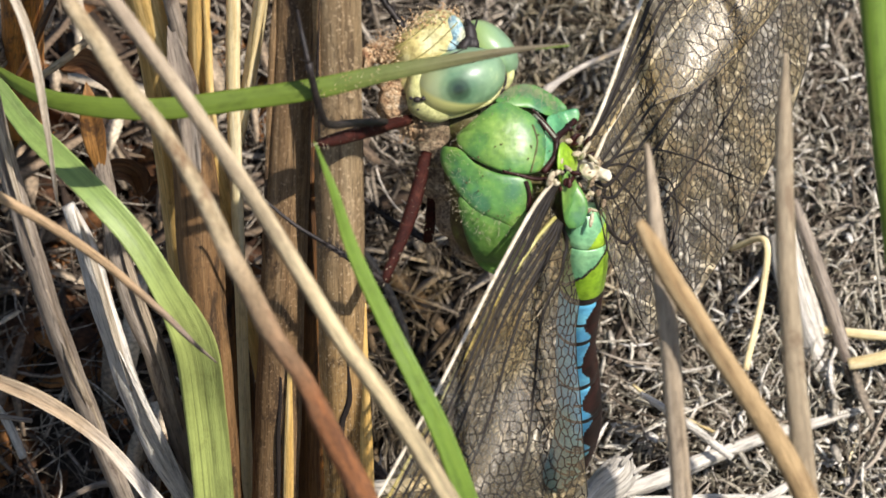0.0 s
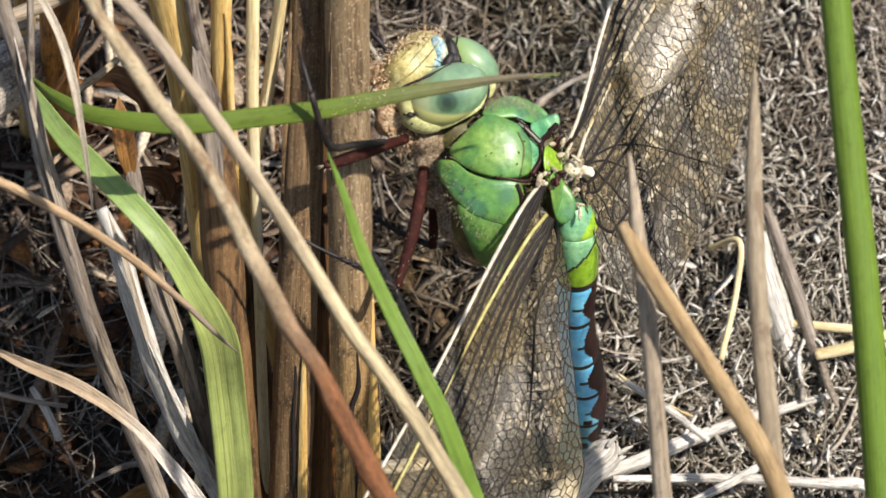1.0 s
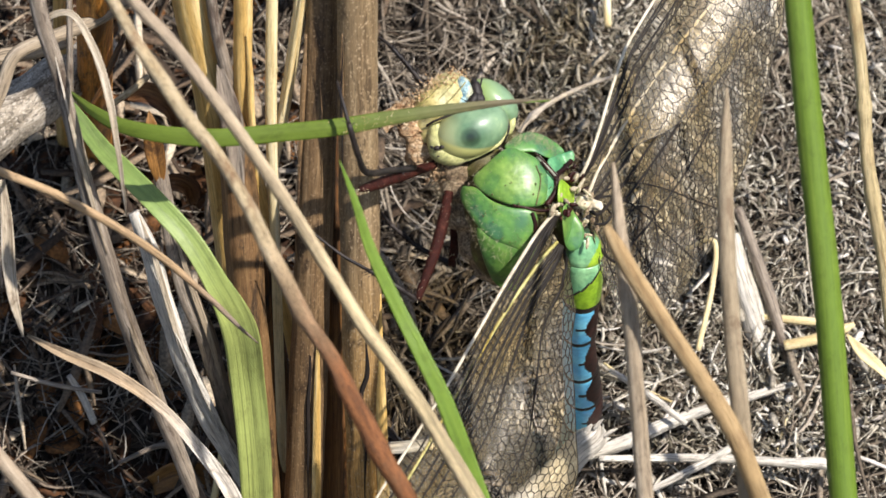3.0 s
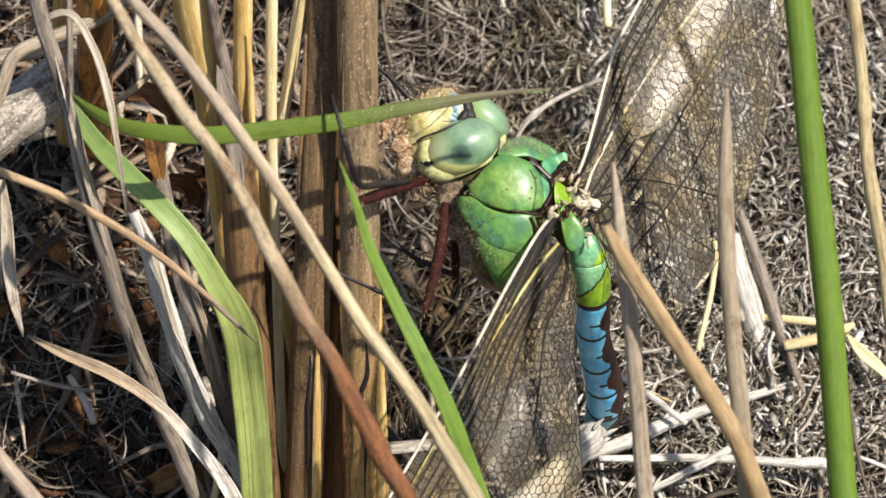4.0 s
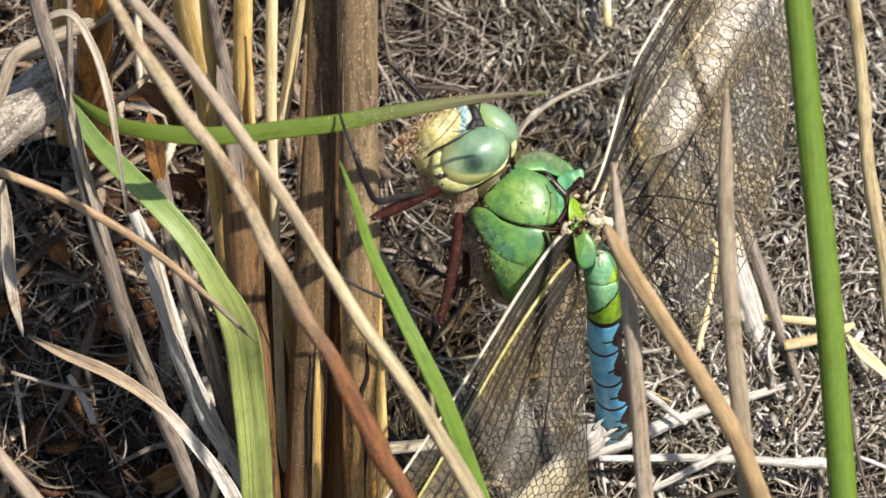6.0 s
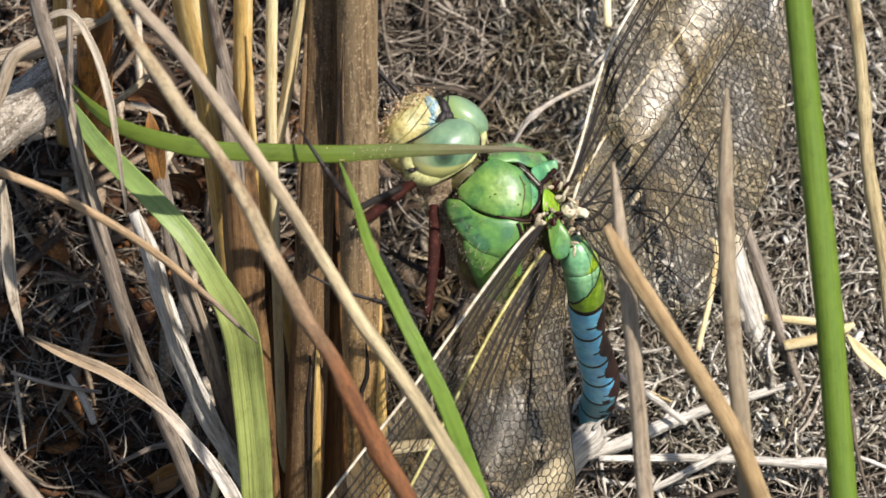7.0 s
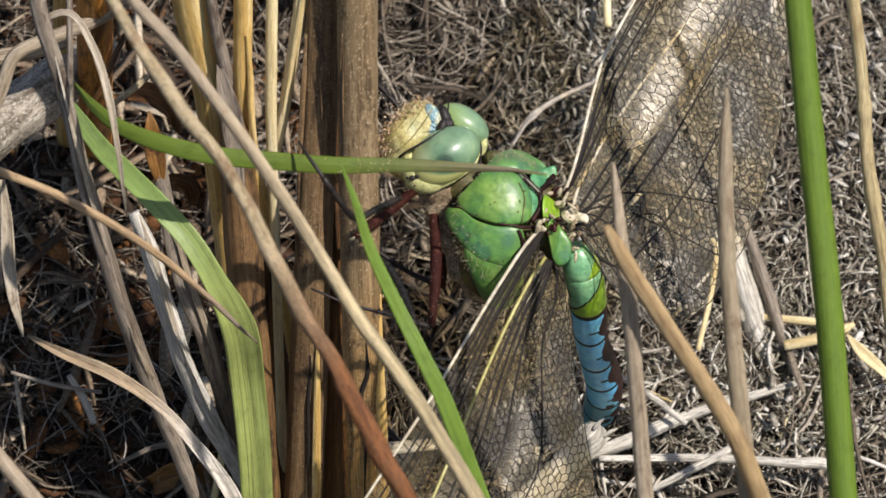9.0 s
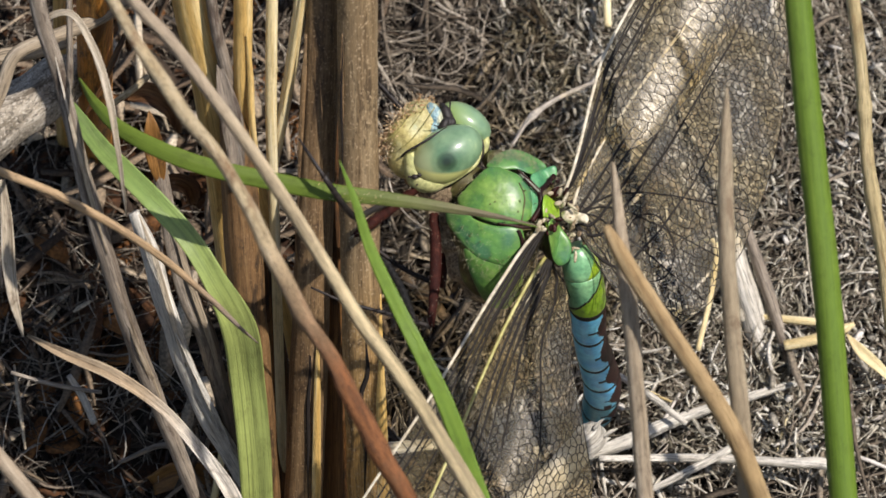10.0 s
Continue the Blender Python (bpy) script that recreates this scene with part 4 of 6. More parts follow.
VEIN_YELLOW = body_material("yellow wing vein", [(0.3, (0.42, 0.38, 0.1)), (0.7, (0.62, 0.58, 0.24))], 500, 0.45, 0.1)
COSTA = body_material("cream leading edge", [(0.3, (0.6, 0.52, 0.36)), (0.7, (0.8, 0.74, 0.58))], 400, 0.5, 0.1)
FACE = body_material("yellow-tan face", [(0.3, (0.36, 0.28, 0.1)), (0.45, (0.52, 0.45, 0.17)), (0.6, (0.6, 0.56, 0.27)), (0.75, (0.48, 0.54, 0.34))], 420, 0.5, 0.6)
FACE_DARK = body_material("olive crease", [(0.3, (0.22, 0.21, 0.06)), (0.7, (0.34, 0.31, 0.1))], 900, 0.5, 0.2)
BROW = body_material("pale blue brow", [(0.36, (0.14, 0.38, 0.54)), (0.48, (0.34, 0.53, 0.56)), (0.58, (0.55, 0.58, 0.4))], 900, 0.5, 0.4, 0.0, 0.5)
TAN = body_material("buff hairy underside", [(0.3, (0.16, 0.105, 0.06)), (0.55, (0.34, 0.25, 0.15)), (0.7, (0.5, 0.4, 0.26))], 900, 0.8, 0.9, 0.0, 0.6)
PULP = body_material("chewed prey pulp", [(0.3, (0.34, 0.17, 0.08)), (0.5, (0.56, 0.37, 0.2)), (0.7, (0.78, 0.63, 0.42))], 1500, 0.85, 1.0, 0.0, 0.6)
FLUFF = island_material("buff crumbs", [(0.0, (0.42, 0.22, 0.1)), (0.5, (0.68, 0.48, 0.27)), (1.0, (0.85, 0.72, 0.5))])
BRISTLE = body_material("pale hair", [(0.3, (0.35, 0.3, 0.2)), (0.7, (0.5, 0.45, 0.3))], 900, 0.7, 0.1)


def membrane_material():
    m, nodes, links, bsdf = node_tree("amber-tinted wing membrane")
    out = nodes["Material Output"]
    co = nodes.new("ShaderNodeTexCoord").outputs["Object"]
    f = noise_of(nodes, links, co, 120, 3, 0.5)
    tint = ramp_of(nodes, [(0.38, (0.98, 0.97, 0.94)), (0.62, (0.95, 0.85, 0.62))])
    links.new(f, tint.inputs[0])
    clear = nodes.new("ShaderNodeBsdfTransparent")
    links.new(tint.outputs[0], clear.inputs["Color"])
    film_tone = ramp_of(nodes, [(0.35, (0.86, 0.81, 0.68)), (0.65, (0.82, 0.69, 0.42))])
    links.new(f, film_tone.inputs[0])
    lit = nodes.new("ShaderNodeBsdfDiffuse")
    through_light = nodes.new("ShaderNodeBsdfTranslucent")
    links.new(film_tone.outputs[0], lit.inputs["Color"])
    links.new(film_tone.outputs[0], through_light.inputs["Color"])
    haze = nodes.new("ShaderNodeMixShader")
    haze.inputs[0].default_value = 0.5
    links.new(lit.outputs[0], haze.inputs[1])
    links.new(through_light.outputs[0], haze.inputs[2])
    body = nodes.new("ShaderNodeMixShader")
    body.inputs[0].default_value = 0.13
    links.new(clear.outputs[0], body.inputs[1])
    links.new(haze.outputs[0], body.inputs[2])
    gloss = nodes.new("ShaderNodeBsdfGlossy")
    gloss.inputs["Roughness"].default_value = 0.36
    gloss.inputs["Color"].default_value = (1.0, 0.95, 0.84, 1)
    fine = noise_of(nodes, links, co, 700, 3, 0.6)
    b = nodes.new("ShaderNodeBump")
    b.inputs["Strength"].default_value, b.inputs["Distance"].default_value = 0.5, 0.25 * MM
    links.new(fine, b.inputs["Height"])
    links.new(b.outputs[0], gloss.inputs["Normal"])
    skin = nodes.new("ShaderNodeMixShader")
    skin.inputs[0].default_value = 0.05
    links.new(body.outputs[0], skin.inputs[1])
    links.new(gloss.outputs[0], skin.inputs[2])
    links.new(skin.outputs[0], out.inputs["Surface"])
    nodes.remove(bsdf)
    return m


MEMBRANE = membrane_material()

ROOT = (11.1, 4.5, 4.0)
fly = new("dragonfly")
tagged(fly, "green and blue dragonfly clinging to a dead reed with spread wings", "dragonfly")


def rel(p):
    """A point of the bench in the dragonfly's own space (millimetres)."""
    return (p[0] - ROOT[0], p[1] - ROOT[1], p[2] - ROOT[2])


def ball(bm, centre, axes, radii, level=3):
    """An ellipsoid; axes: three unit vectors."""
    a = Matrix(axes).transposed()
    m = Matrix.Translation(Vector(centre) * MM) @ a.to_4x4() @ Matrix.Diagonal((radii[0] * MM, radii[1] * MM, radii[2] * MM, 1))
    bmesh.ops.create_icosphere(bm, subdivisions=level, radius=1, matrix=m)


def basis(x, y):
    x = Vector(x).normalized()
    y = Vector(y)
    y = (y - x * y.dot(x)).normalized()
    return x, y, x.cross(y)


def fused(ob, voxel=0.22, rounds=8):
    """Melts overlapping lumps into one skin."""
    r = ob.modifiers.new("fuse", "REMESH")
    r.mode, r.voxel_size, r.use_smooth_shade = "VOXEL", voxel * MM, True
    s = ob.modifiers.new("even", "SMOOTH")
    s.factor, s.iterations = 0.5, rounds
    return ob


def local_tube(points, **shape):
    return tube([(*rel(p[:3]), *p[3:]) for p in points], face=(0.2, 0.1, 1), **shape)


SHELL_BASE = body_material("olive hide between the plates", [(0.3, (0.04, 0.03, 0.01)), (0.5, (0.1, 0.085, 0.025)), (0.7, (0.16, 0.19, 0.05))], 500, 0.6, 0.4)
GREEN_DEEP = body_material("deep green shell", [(0.34, (0.07, 0.2, 0.045)), (0.5, (0.12, 0.265, 0.05)), (0.66, (0.2, 0.33, 0.075))], 260, 0.42, 0.25, 0.1, 0.25)
GREY_STRIP = body_material("pale grey-green strip", [(0.3, (0.25, 0.27, 0.2)), (0.7, (0.42, 0.45, 0.36))], 900, 0.5, 0.3)


def dome(u, v):
    """Height of the thorax over the bench plane at u, v (millimetres)."""
    q = ((u - 6.75) / 6.1) ** 2 + ((v - 4.2) / (7.5 if v < 4.2 else 9.0)) ** 2
    return 5.0 * math.sqrt(max(0.02, 1 - q)) - 0.4


def plate(outline, bulge, material, label, lower=0.0, name="plate", rings=9):
    """A bulging shell plate over the thorax, its rim drawn down; outline: corners u, v on the bench."""
    ring = glide([(p[0], p[1], 0, 1) for p in list(outline) + list(outline[:2])], 12 * (len(outline) + 1))
    ring = ring[6:6 + 12 * len(outline)][::2, :2]
    mid = ring.mean(0)
    ring = mid + (ring - mid) * (1 + 0.3 / np.linalg.norm(ring - mid, axis=1).mean())
    n = len(ring)
    bm = bmesh.new()
    rows = []
    for r, drop in [(q / rings, 0.0) for q in range(1, rings)] + [(0.95, 0.02), (0.985, 0.07), (1.0, 0.17), (1.0, 0.5), (0.95, 2.0)]:
        row = []
        for p in ring:
            u, v = mid + (p - mid) * r
            w = dome(u, v) - lower + 0.4 * bulge * (1 - r ** 4) - drop + 0.05 * noise.noise((u * 1.6, v * 1.6, 3.0))
            row.append(bm.verts.new(Vector(rel((u, v, w))) * MM))
        rows.append(row)
    top = bm.verts.new(Vector(rel((mid[0], mid[1], dome(*mid) - lower + 0.4 * bulge))) * MM)
    for q in range(n):
        bm.faces.new((top, rows[0][q], rows[0][(q + 1) % n]))
        for lo, hi in zip(rows[:-1], rows[1:]):
            bm.faces.new((lo[q], hi[q], hi[(q + 1) % n], lo[(q + 1) % n]))
    bmesh.ops.recalc_face_normals(bm, faces=bm.faces)
    return part(name, bm, material, thorax, label)


def on_dome(points, lift=0.0):
    return [(p[0], p[1], dome(p[0], p[1]) + lift) for p in points]


def build_thorax():
    bm = bmesh.new()
    x, y, z = basis((-0.2, -1.0, 0.1), (1, 0, -0.4))
    ball(bm, rel((6.9, 4.4, -0.6)), (x, y, z), (5.6, 4.6, 4.2))
    ball(bm, rel((6.0, 1.2, -1.0)), (x, y, z), (4.2, 3.4, 3.6))
    ball(bm, rel((4.3, 4.8, -0.6)), (x, y, z), (3.0, 2.2, 3.0))
    ball(bm, rel((8.7, 9.5, -2.0)), basis((-0.75, 0.5, -0.2), (0.5, 0.8, 0)), (3.4, 1.6, 3.0))
    ball(bm, rel((11.2, 5.6, -1.0)), basis((0, 1, 0), (1, 0, 0)), (3.4, 1.8, 2.2))
    ball(bm, rel((12.0, 2.6, -1.0)), basis((0, 1, 0), (1, 0, 0)), (2.6, 1.1, 2.2))
    return fused(part("thorax", bm, SHELL_BASE, fly, "bright green ridged thorax"))


thorax = build_thorax()


def build_plates():
    plate([(3.4, 7.2, 0.0), (4.7, 8.5, 0.0), (6.6, 9.8, 0.0), (8.2, 9.3, 0.0), (9.3, 8.6, 0.0), (9.9, 7.5, 0.0), (10.0, 6.1, 0.0), (9.6, 4.8, 0.0), (8.0, 4.5, 0.0), (6.2, 4.9, 0.0), (4.7, 5.6, 0.0), (3.7, 6.4, 0.0)], 0.6, GREEN, "bright green shoulder plate")
    plate([(2.3, 6.1, 0.0), (3.4, 6.0, 0.0), (4.7, 4.9, 0.0), (6.3, 4.2, 0.0), (8.7, 3.7, 0.0), (8.8, 2.0, 0.0), (8.4, -0.1, 0.0), (6.6, 0.6, 0.0), (4.7, 1.4, 0.0), (3.7, 2.4, 0.0), (2.8, 3.7, 0.0), (2.1, 5.1, 0.0)], 0.35, GREEN, "bright green side plate", 0.1)
    plate([(3.6, 2.0, 0.0), (4.7, 1.3, 0.0), (6.7, 0.3, 0.0), (8.4, -0.3, 0.0), (8.1, -2.3, 0.0), (6.7, -3.6, 0.0), (5.2, -3.0, 0.0), (4.1, -0.8, 0.0)], 0.3, GREEN_DEEP, "deep green lower side plate", 0.2)
    plate([(10.4, 8.1, 0.0), (10.9, 7.1, 0.0), (10.8, 5.6, 0.0), (10.2, 4.7, 0.0), (10.2, 6.4, 0.0)], 0.2, TEAL, "blue-green plate beside the back", 0.2, rings=5)
    plate([(6.6, 10.2, 0.0), (7.6, 11.1, 0.0), (8.9, 11.4, 0.0), (10.6, 10.7, 0.0), (11.6, 9.7, 0.0), (10.4, 9.2, 0.0), (9.1, 9.7, 0.0), (7.8, 9.8, 0.0)], 0.3, GREEN, "bright green far shoulder plate", 0.6)
    plate([(10.7, 8.8, 0.0), (11.6, 9.2, 0.0), (12.6, 9.4, 0.0), (12.7, 8.8, 0.0), (12.0, 7.9, 0.0), (11.1, 7.6, 0.0)], 0.25, TEAL, "blue-green far side plate", 0.3, rings=5)
    plate([(11.7, 6.5, 0.0), (12.6, 5.7, 0.0), (12.6, 4.5, 0.0), (11.8, 3.7, 0.0), (11.4, 5.1, 0.0)], 0.4, LIME, "lime green plate on the back", -1.0, rings=5)
    plate([(12.0, 4.4, 0.0), (12.9, 3.3, 0.0), (13.6, 1.9, 0.0), (13.2, 0.5, 0.0), (12.3, 0.3, 0.0), (11.8, 2.3, 0.0)], 0.45, GREEN, "bright green plate on the back", -1.3, rings=5)
    for pts, r, lift, material, label in (
            ([(6.8, 4.5, 0.0), (8.1, 4.2, 0.0), (9.3, 3.9, 0.0), (10.6, 3.9, 0.0)], 0.16, -0.1, MAROON, "dark maroon seam"),
            ([(12.7, 8.7, 0.0), (11.9, 7.9, 0.0), (11.2, 7.2, 0.0), (11.1, 5.9, 0.0), (10.1, 4.4, 0.0)], 0.26, 0.1, MAROON, "dark maroon seam"),
            ([(9.1, 9.6, 0.0), (10.2, 8.5, 0.0), (11.3, 7.2, 0.0)], 0.11, 0.3, MAROON, "dark maroon seam"),
            ([(9.7, 8.7, 0.0), (10.4, 7.8, 0.0), (11.2, 6.8, 0.0)], 0.11, 0.3, MAROON, "dark maroon seam"),
            ([(9.4, 9.2, 0.0), (10.3, 8.2, 0.0), (11.1, 7.3, 0.0)], 0.24, 0.05, GREY_STRIP, "pale strip between two seams"),
            ([(9.2, 8.3, 0.0), (9.6, 7.0, 0.0), (9.4, 5.6, 0.0), (9.1, 4.4, 0.0)], 0.07, 0.2, SHELL_BASE, "thin brown crease"),
            ([(8.7, 3.7, 0.0), (9.0, 2.6, 0.0), (8.9, 1.2, 0.0)], 0.2, 0.0, MAROON, "dark maroon seam")):
        part("seam", local_tube([(*p, r) for p in on_dome(pts, lift)], sides=8, n=24), material, thorax, label)
    rng = np.random.RandomState(6)
    bm = bmesh.new()
    for _ in range(26):
        u, v = (5.9, 3.9, 0.0)[0] + rng.normal(0, 2.2), (5.9, 2.3, 0.0)[1] + rng.normal(0, 2.4)
        ball(bm, rel((u, v, dome(u, v) + 0.3)), basis(rng.normal(0, 1, 3), rng.normal(0, 1, 3)), (rng.uniform(0.06, 0.16), 0.06, 0.1), 1)
    tagged(part("speck", bm, SHELL_BASE, thorax, "small dark specks of dirt"), kind="stuff")
    bm = bmesh.new()
    for q, r in (((1.2, 8.3, -1.0), 1.9), ((0.9, 6.4, -1.5), 1.7), ((2.1, 3.8, -2.4), 2.0), ((3.5, 0.5, -3.0), 2.2), ((4.7, -1.6, -3.4), 1.8)):
        ball(bm, rel(q), basis((0.3, -1, 0), (1, 0.3, 0)), (r, r * 0.85, r))
    for v in bm.verts:
        v.co += Vector((noise.noise(v.co * 700), noise.noise(v.co * 700 + Vector((5, 0, 0))), noise.noise(v.co * 700 + Vector((0, 5, 0))))) * 0.8 * MM
    fused(part("underside", bm, TAN, fly, "buff hairy underside at the leg roots"), 0.22, 2)
    part("neck", local_tube([(*(4.9, 7.9, -2.0), 2.2), (*(3.7, 8.7, -1.6), 2.2), (*(2.7, 9.5, -1.0), 2.0)], sides=14, n=12), SHELL_BASE, fly, "dark neck")
    rng = np.random.RandomState(5)
    for u, v, w, spread, count, material, label in ((*(13.1, 6.0, 1.6), 0.5, 7, CREAM, "cream knobs at the wing root"), (*(11.3, 3.9, 4.2), 0.45, 7, CREAM, "cream knobs at the wing root"), (*(13.9, 2.0, 0.6), 0.5, 6, CREAM, "cream knobs at the wing root"),
                                                    (*(13.1, 7.2, 1.4), 0.6, 12, MAROON, "maroon wing hinge"), (*(11.9, 3.9, 3.6), 0.5, 12, MAROON, "maroon wing hinge"), (*(13.8, 3.6, 0.4), 0.7, 12, TAN, "buff hide between the wings")):
        bm = bmesh.new()
        for _ in range(count):
            p = (u + rng.normal(0, spread), v + rng.normal(0, spread * 1.3), w + rng.normal(0, 0.4))
            ball(bm, rel(p), basis((rng.normal(0.6, 0.5), rng.normal(0.6, 0.5), rng.normal(0, 0.4)), rng.normal(0, 1, 3)), (rng.uniform(0.25, 0.75), rng.uniform(0.12, 0.3), rng.uniform(0.1, 0.26)), 2)
        tagged(part("wing_hinge", bm, material, thorax, label), kind="stuff")
    bm = bmesh.new()
    ball(bm, rel((14.4, 4.5, 0.6)), basis((1, -0.35, 0), (0.35, 1, 0)), (1.4, 0.6, 0.35), 4)
    for v in bm.verts:
        v.co += Vector((0, 0, 0.5 * MM)) * noise.noise(v.co * 1800) + Vector((0, 0.4 * MM, 0)) * noise.noise(v.co * 1100)
    part("hinge_pad", bm, COSTA, thorax, "whitish pad between the wing roots")


build_plates()


def hairs(name, spots, material, label, parent, seed, long=(0.4, 1.0)):
    """Short fine hairs; spots: rows of a root and a way, in the parent's space (millimetres)."""
    rng = np.random.RandomState(seed)
    verts, faces = [], []
    for p, q in spots:
        p, q = np.array(p), np.array(q)
        way = q / np.linalg.norm(q) + rng.normal(0, 0.35, 3)
        side = np.cross(way, rng.normal(0, 1, 3))
        side = side / np.linalg.norm(side) * 0.014
        o = len(verts)
        tip = p + way * rng.uniform(*long)
        verts += [tuple((p + side) * MM), tuple((p - side) * MM), tuple((p + np.cross(side, way)) * MM), tuple(tip * MM)]
        faces += [(o, o + 1, o + 3), (o + 1, o + 2, o + 3), (o + 2, o, o + 3)]
    ob = raw_mesh(name, verts, faces, material)
    ob.parent = parent
    tagged(ob, label, kind="stuff")


def build_fuzz():
    """Short pale hairs over the thorax."""
    rng = np.random.RandomState(12)
    spots = []
    for _ in range(900):
        a, r = rng.uniform(0, 2 * math.pi), math.sqrt(rng.uniform(0, 1)) * 0.8
        u, v = 6.75 + math.cos(a) * r * 5.6, 4.2 + math.sin(a) * r * 6.9
        spots.append((rel((u, v, dome(u, v) - 0.1)), (math.cos(a) * r, math.sin(a) * r, 1.1 - r)))
    for _ in range(500):
        a = rng.uniform(0, 1)
        u, v = 6.6 + 4.6 * a + rng.normal(0, 0.4), 10.6 + 0.9 * math.sin(a * math.pi) - 1.0 * a + rng.normal(0, 0.3)
        spots.append((rel((u, v, dome(u, v) - 0.2)), (0.3, 1.0, 0.35)))
    for u, v, w in ((1.2, 8.3, -1.0), (0.9, 6.4, -1.5)):
        for _ in range(260):
            q = rng.normal(0, 1, 3)
            q /= np.linalg.norm(q)
            spots.append((rel((u + q[0] * 1.7, v + q[1] * 1.6, w + abs(q[2]) * 1.7)), (q[0] - 0.3, q[1], abs(q[2]))))
    hairs("fuzz", spots, BRISTLE, "short pale hairs on the thorax", fly, 13, (0.25, 0.6))


CREAM_GREEN = body_material("cream-green rim", [(0.3, (0.42, 0.46, 0.2)), (0.5, (0.58, 0.58, 0.24)), (0.7, (0.68, 0.66, 0.32))], 700, 0.5, 0.3)


HEAD_AT = (3.5, 13.0, 1.0)
HX, HY, HZ = basis((-0.84, 0.53, 0.08), (-0.44, -0.68, 0.59))


def hp(p):
    """A point of the bench in the head's space."""
    q = Vector(p) - Vector(HEAD_AT)
    return (q.dot(HX), q.dot(HY), q.dot(HZ))


def hv(u, v, w):
    """A direction of the bench in the head's space."""
    q = Vector((u, v, w))
    return Vector((q.dot(HX), q.dot(HY), q.dot(HZ)))


def lean_of(nodes, links, co, way, low, high):
    d = nodes.new("ShaderNodeVectorMath")
    d.operation = "DOT_PRODUCT"
    links.new(co, d.inputs[0])
    d.inputs[1].default_value = hv(*way).normalized()
    r = nodes.new("ShaderNodeMapRange")
    r.inputs["From Min"].default_value, r.inputs["From Max"].default_value = low * MM, high * MM
    links.new(d.outputs["Value"], r.inputs["Value"])
    return r.outputs[0]


def blend(nodes, links, fac, first, second):
    m = nodes.new("ShaderNodeMix")
    m.data_type = "RGBA"
    links.new(fac, m.inputs["Factor"])
    for socket, v in ((m.inputs[6], first), (m.inputs[7], second)):
        if isinstance(v, tuple):
            socket.default_value = (*v, 1)
        else:
            links.new(v, socket)
    return m.outputs[2]


def eye_material(name, rim, cut, front, pupil=None):
    """Glassy eye: pale towards the face, green behind, a lime cream rim below, a dark soft pupil."""
    m, nodes, links, bsdf = node_tree(name)
    co = nodes.new("ShaderNodeTexCoord").outputs["Object"]
    f = noise_of(nodes, links, co, 500, 4, 0.6)
    tone = ramp_of(nodes, [(0.3, (0.14, 0.25, 0.14)), (0.55, (0.205, 0.335, 0.19)), (0.7, (0.3, 0.43, 0.235))])
    links.new(f, tone.inputs[0])
    colour = blend(nodes, links, lean_of(nodes, links, co, (-0.9, -0.25, 0), front[0], front[1]), tone.outputs[0], front[2])
    if pupil:
        gap = nodes.new("ShaderNodeVectorMath")
        gap.operation = "DISTANCE"
        links.new(co, gap.inputs[0])
        gap.inputs[1].default_value = [v * MM for v in pupil]
        near = nodes.new("ShaderNodeMapRange")
        near.inputs["From Min"].default_value, near.inputs["From Max"].default_value = 0.2 * MM, 1.85 * MM
        links.new(gap.outputs["Value"], near.inputs["Value"])
        spot = ramp_of(nodes, [(0.0, (0.06, 0.09, 0.085)), (0.3, (0.2, 0.27, 0.25)), (0.65, (0.66, 0.76, 0.74)), (1.0, (1, 1, 1))])
        links.new(near.outputs[0], spot.inputs[0])
        colour = mix(nodes, links, "MULTIPLY", 1.0, colour, spot.outputs[0])
    colour = blend(nodes, links, lean_of(nodes, links, co, rim, cut, cut + 0.35), colour, (0.6, 0.6, 0.22))
    links.new(colour, bsdf.inputs["Base Color"])
    bsdf.inputs["Roughness"].default_value = 0.4
    bsdf.inputs["Coat Weight"].default_value = 0.8
    bsdf.inputs["Coat Roughness"].default_value = 0.16
    return m


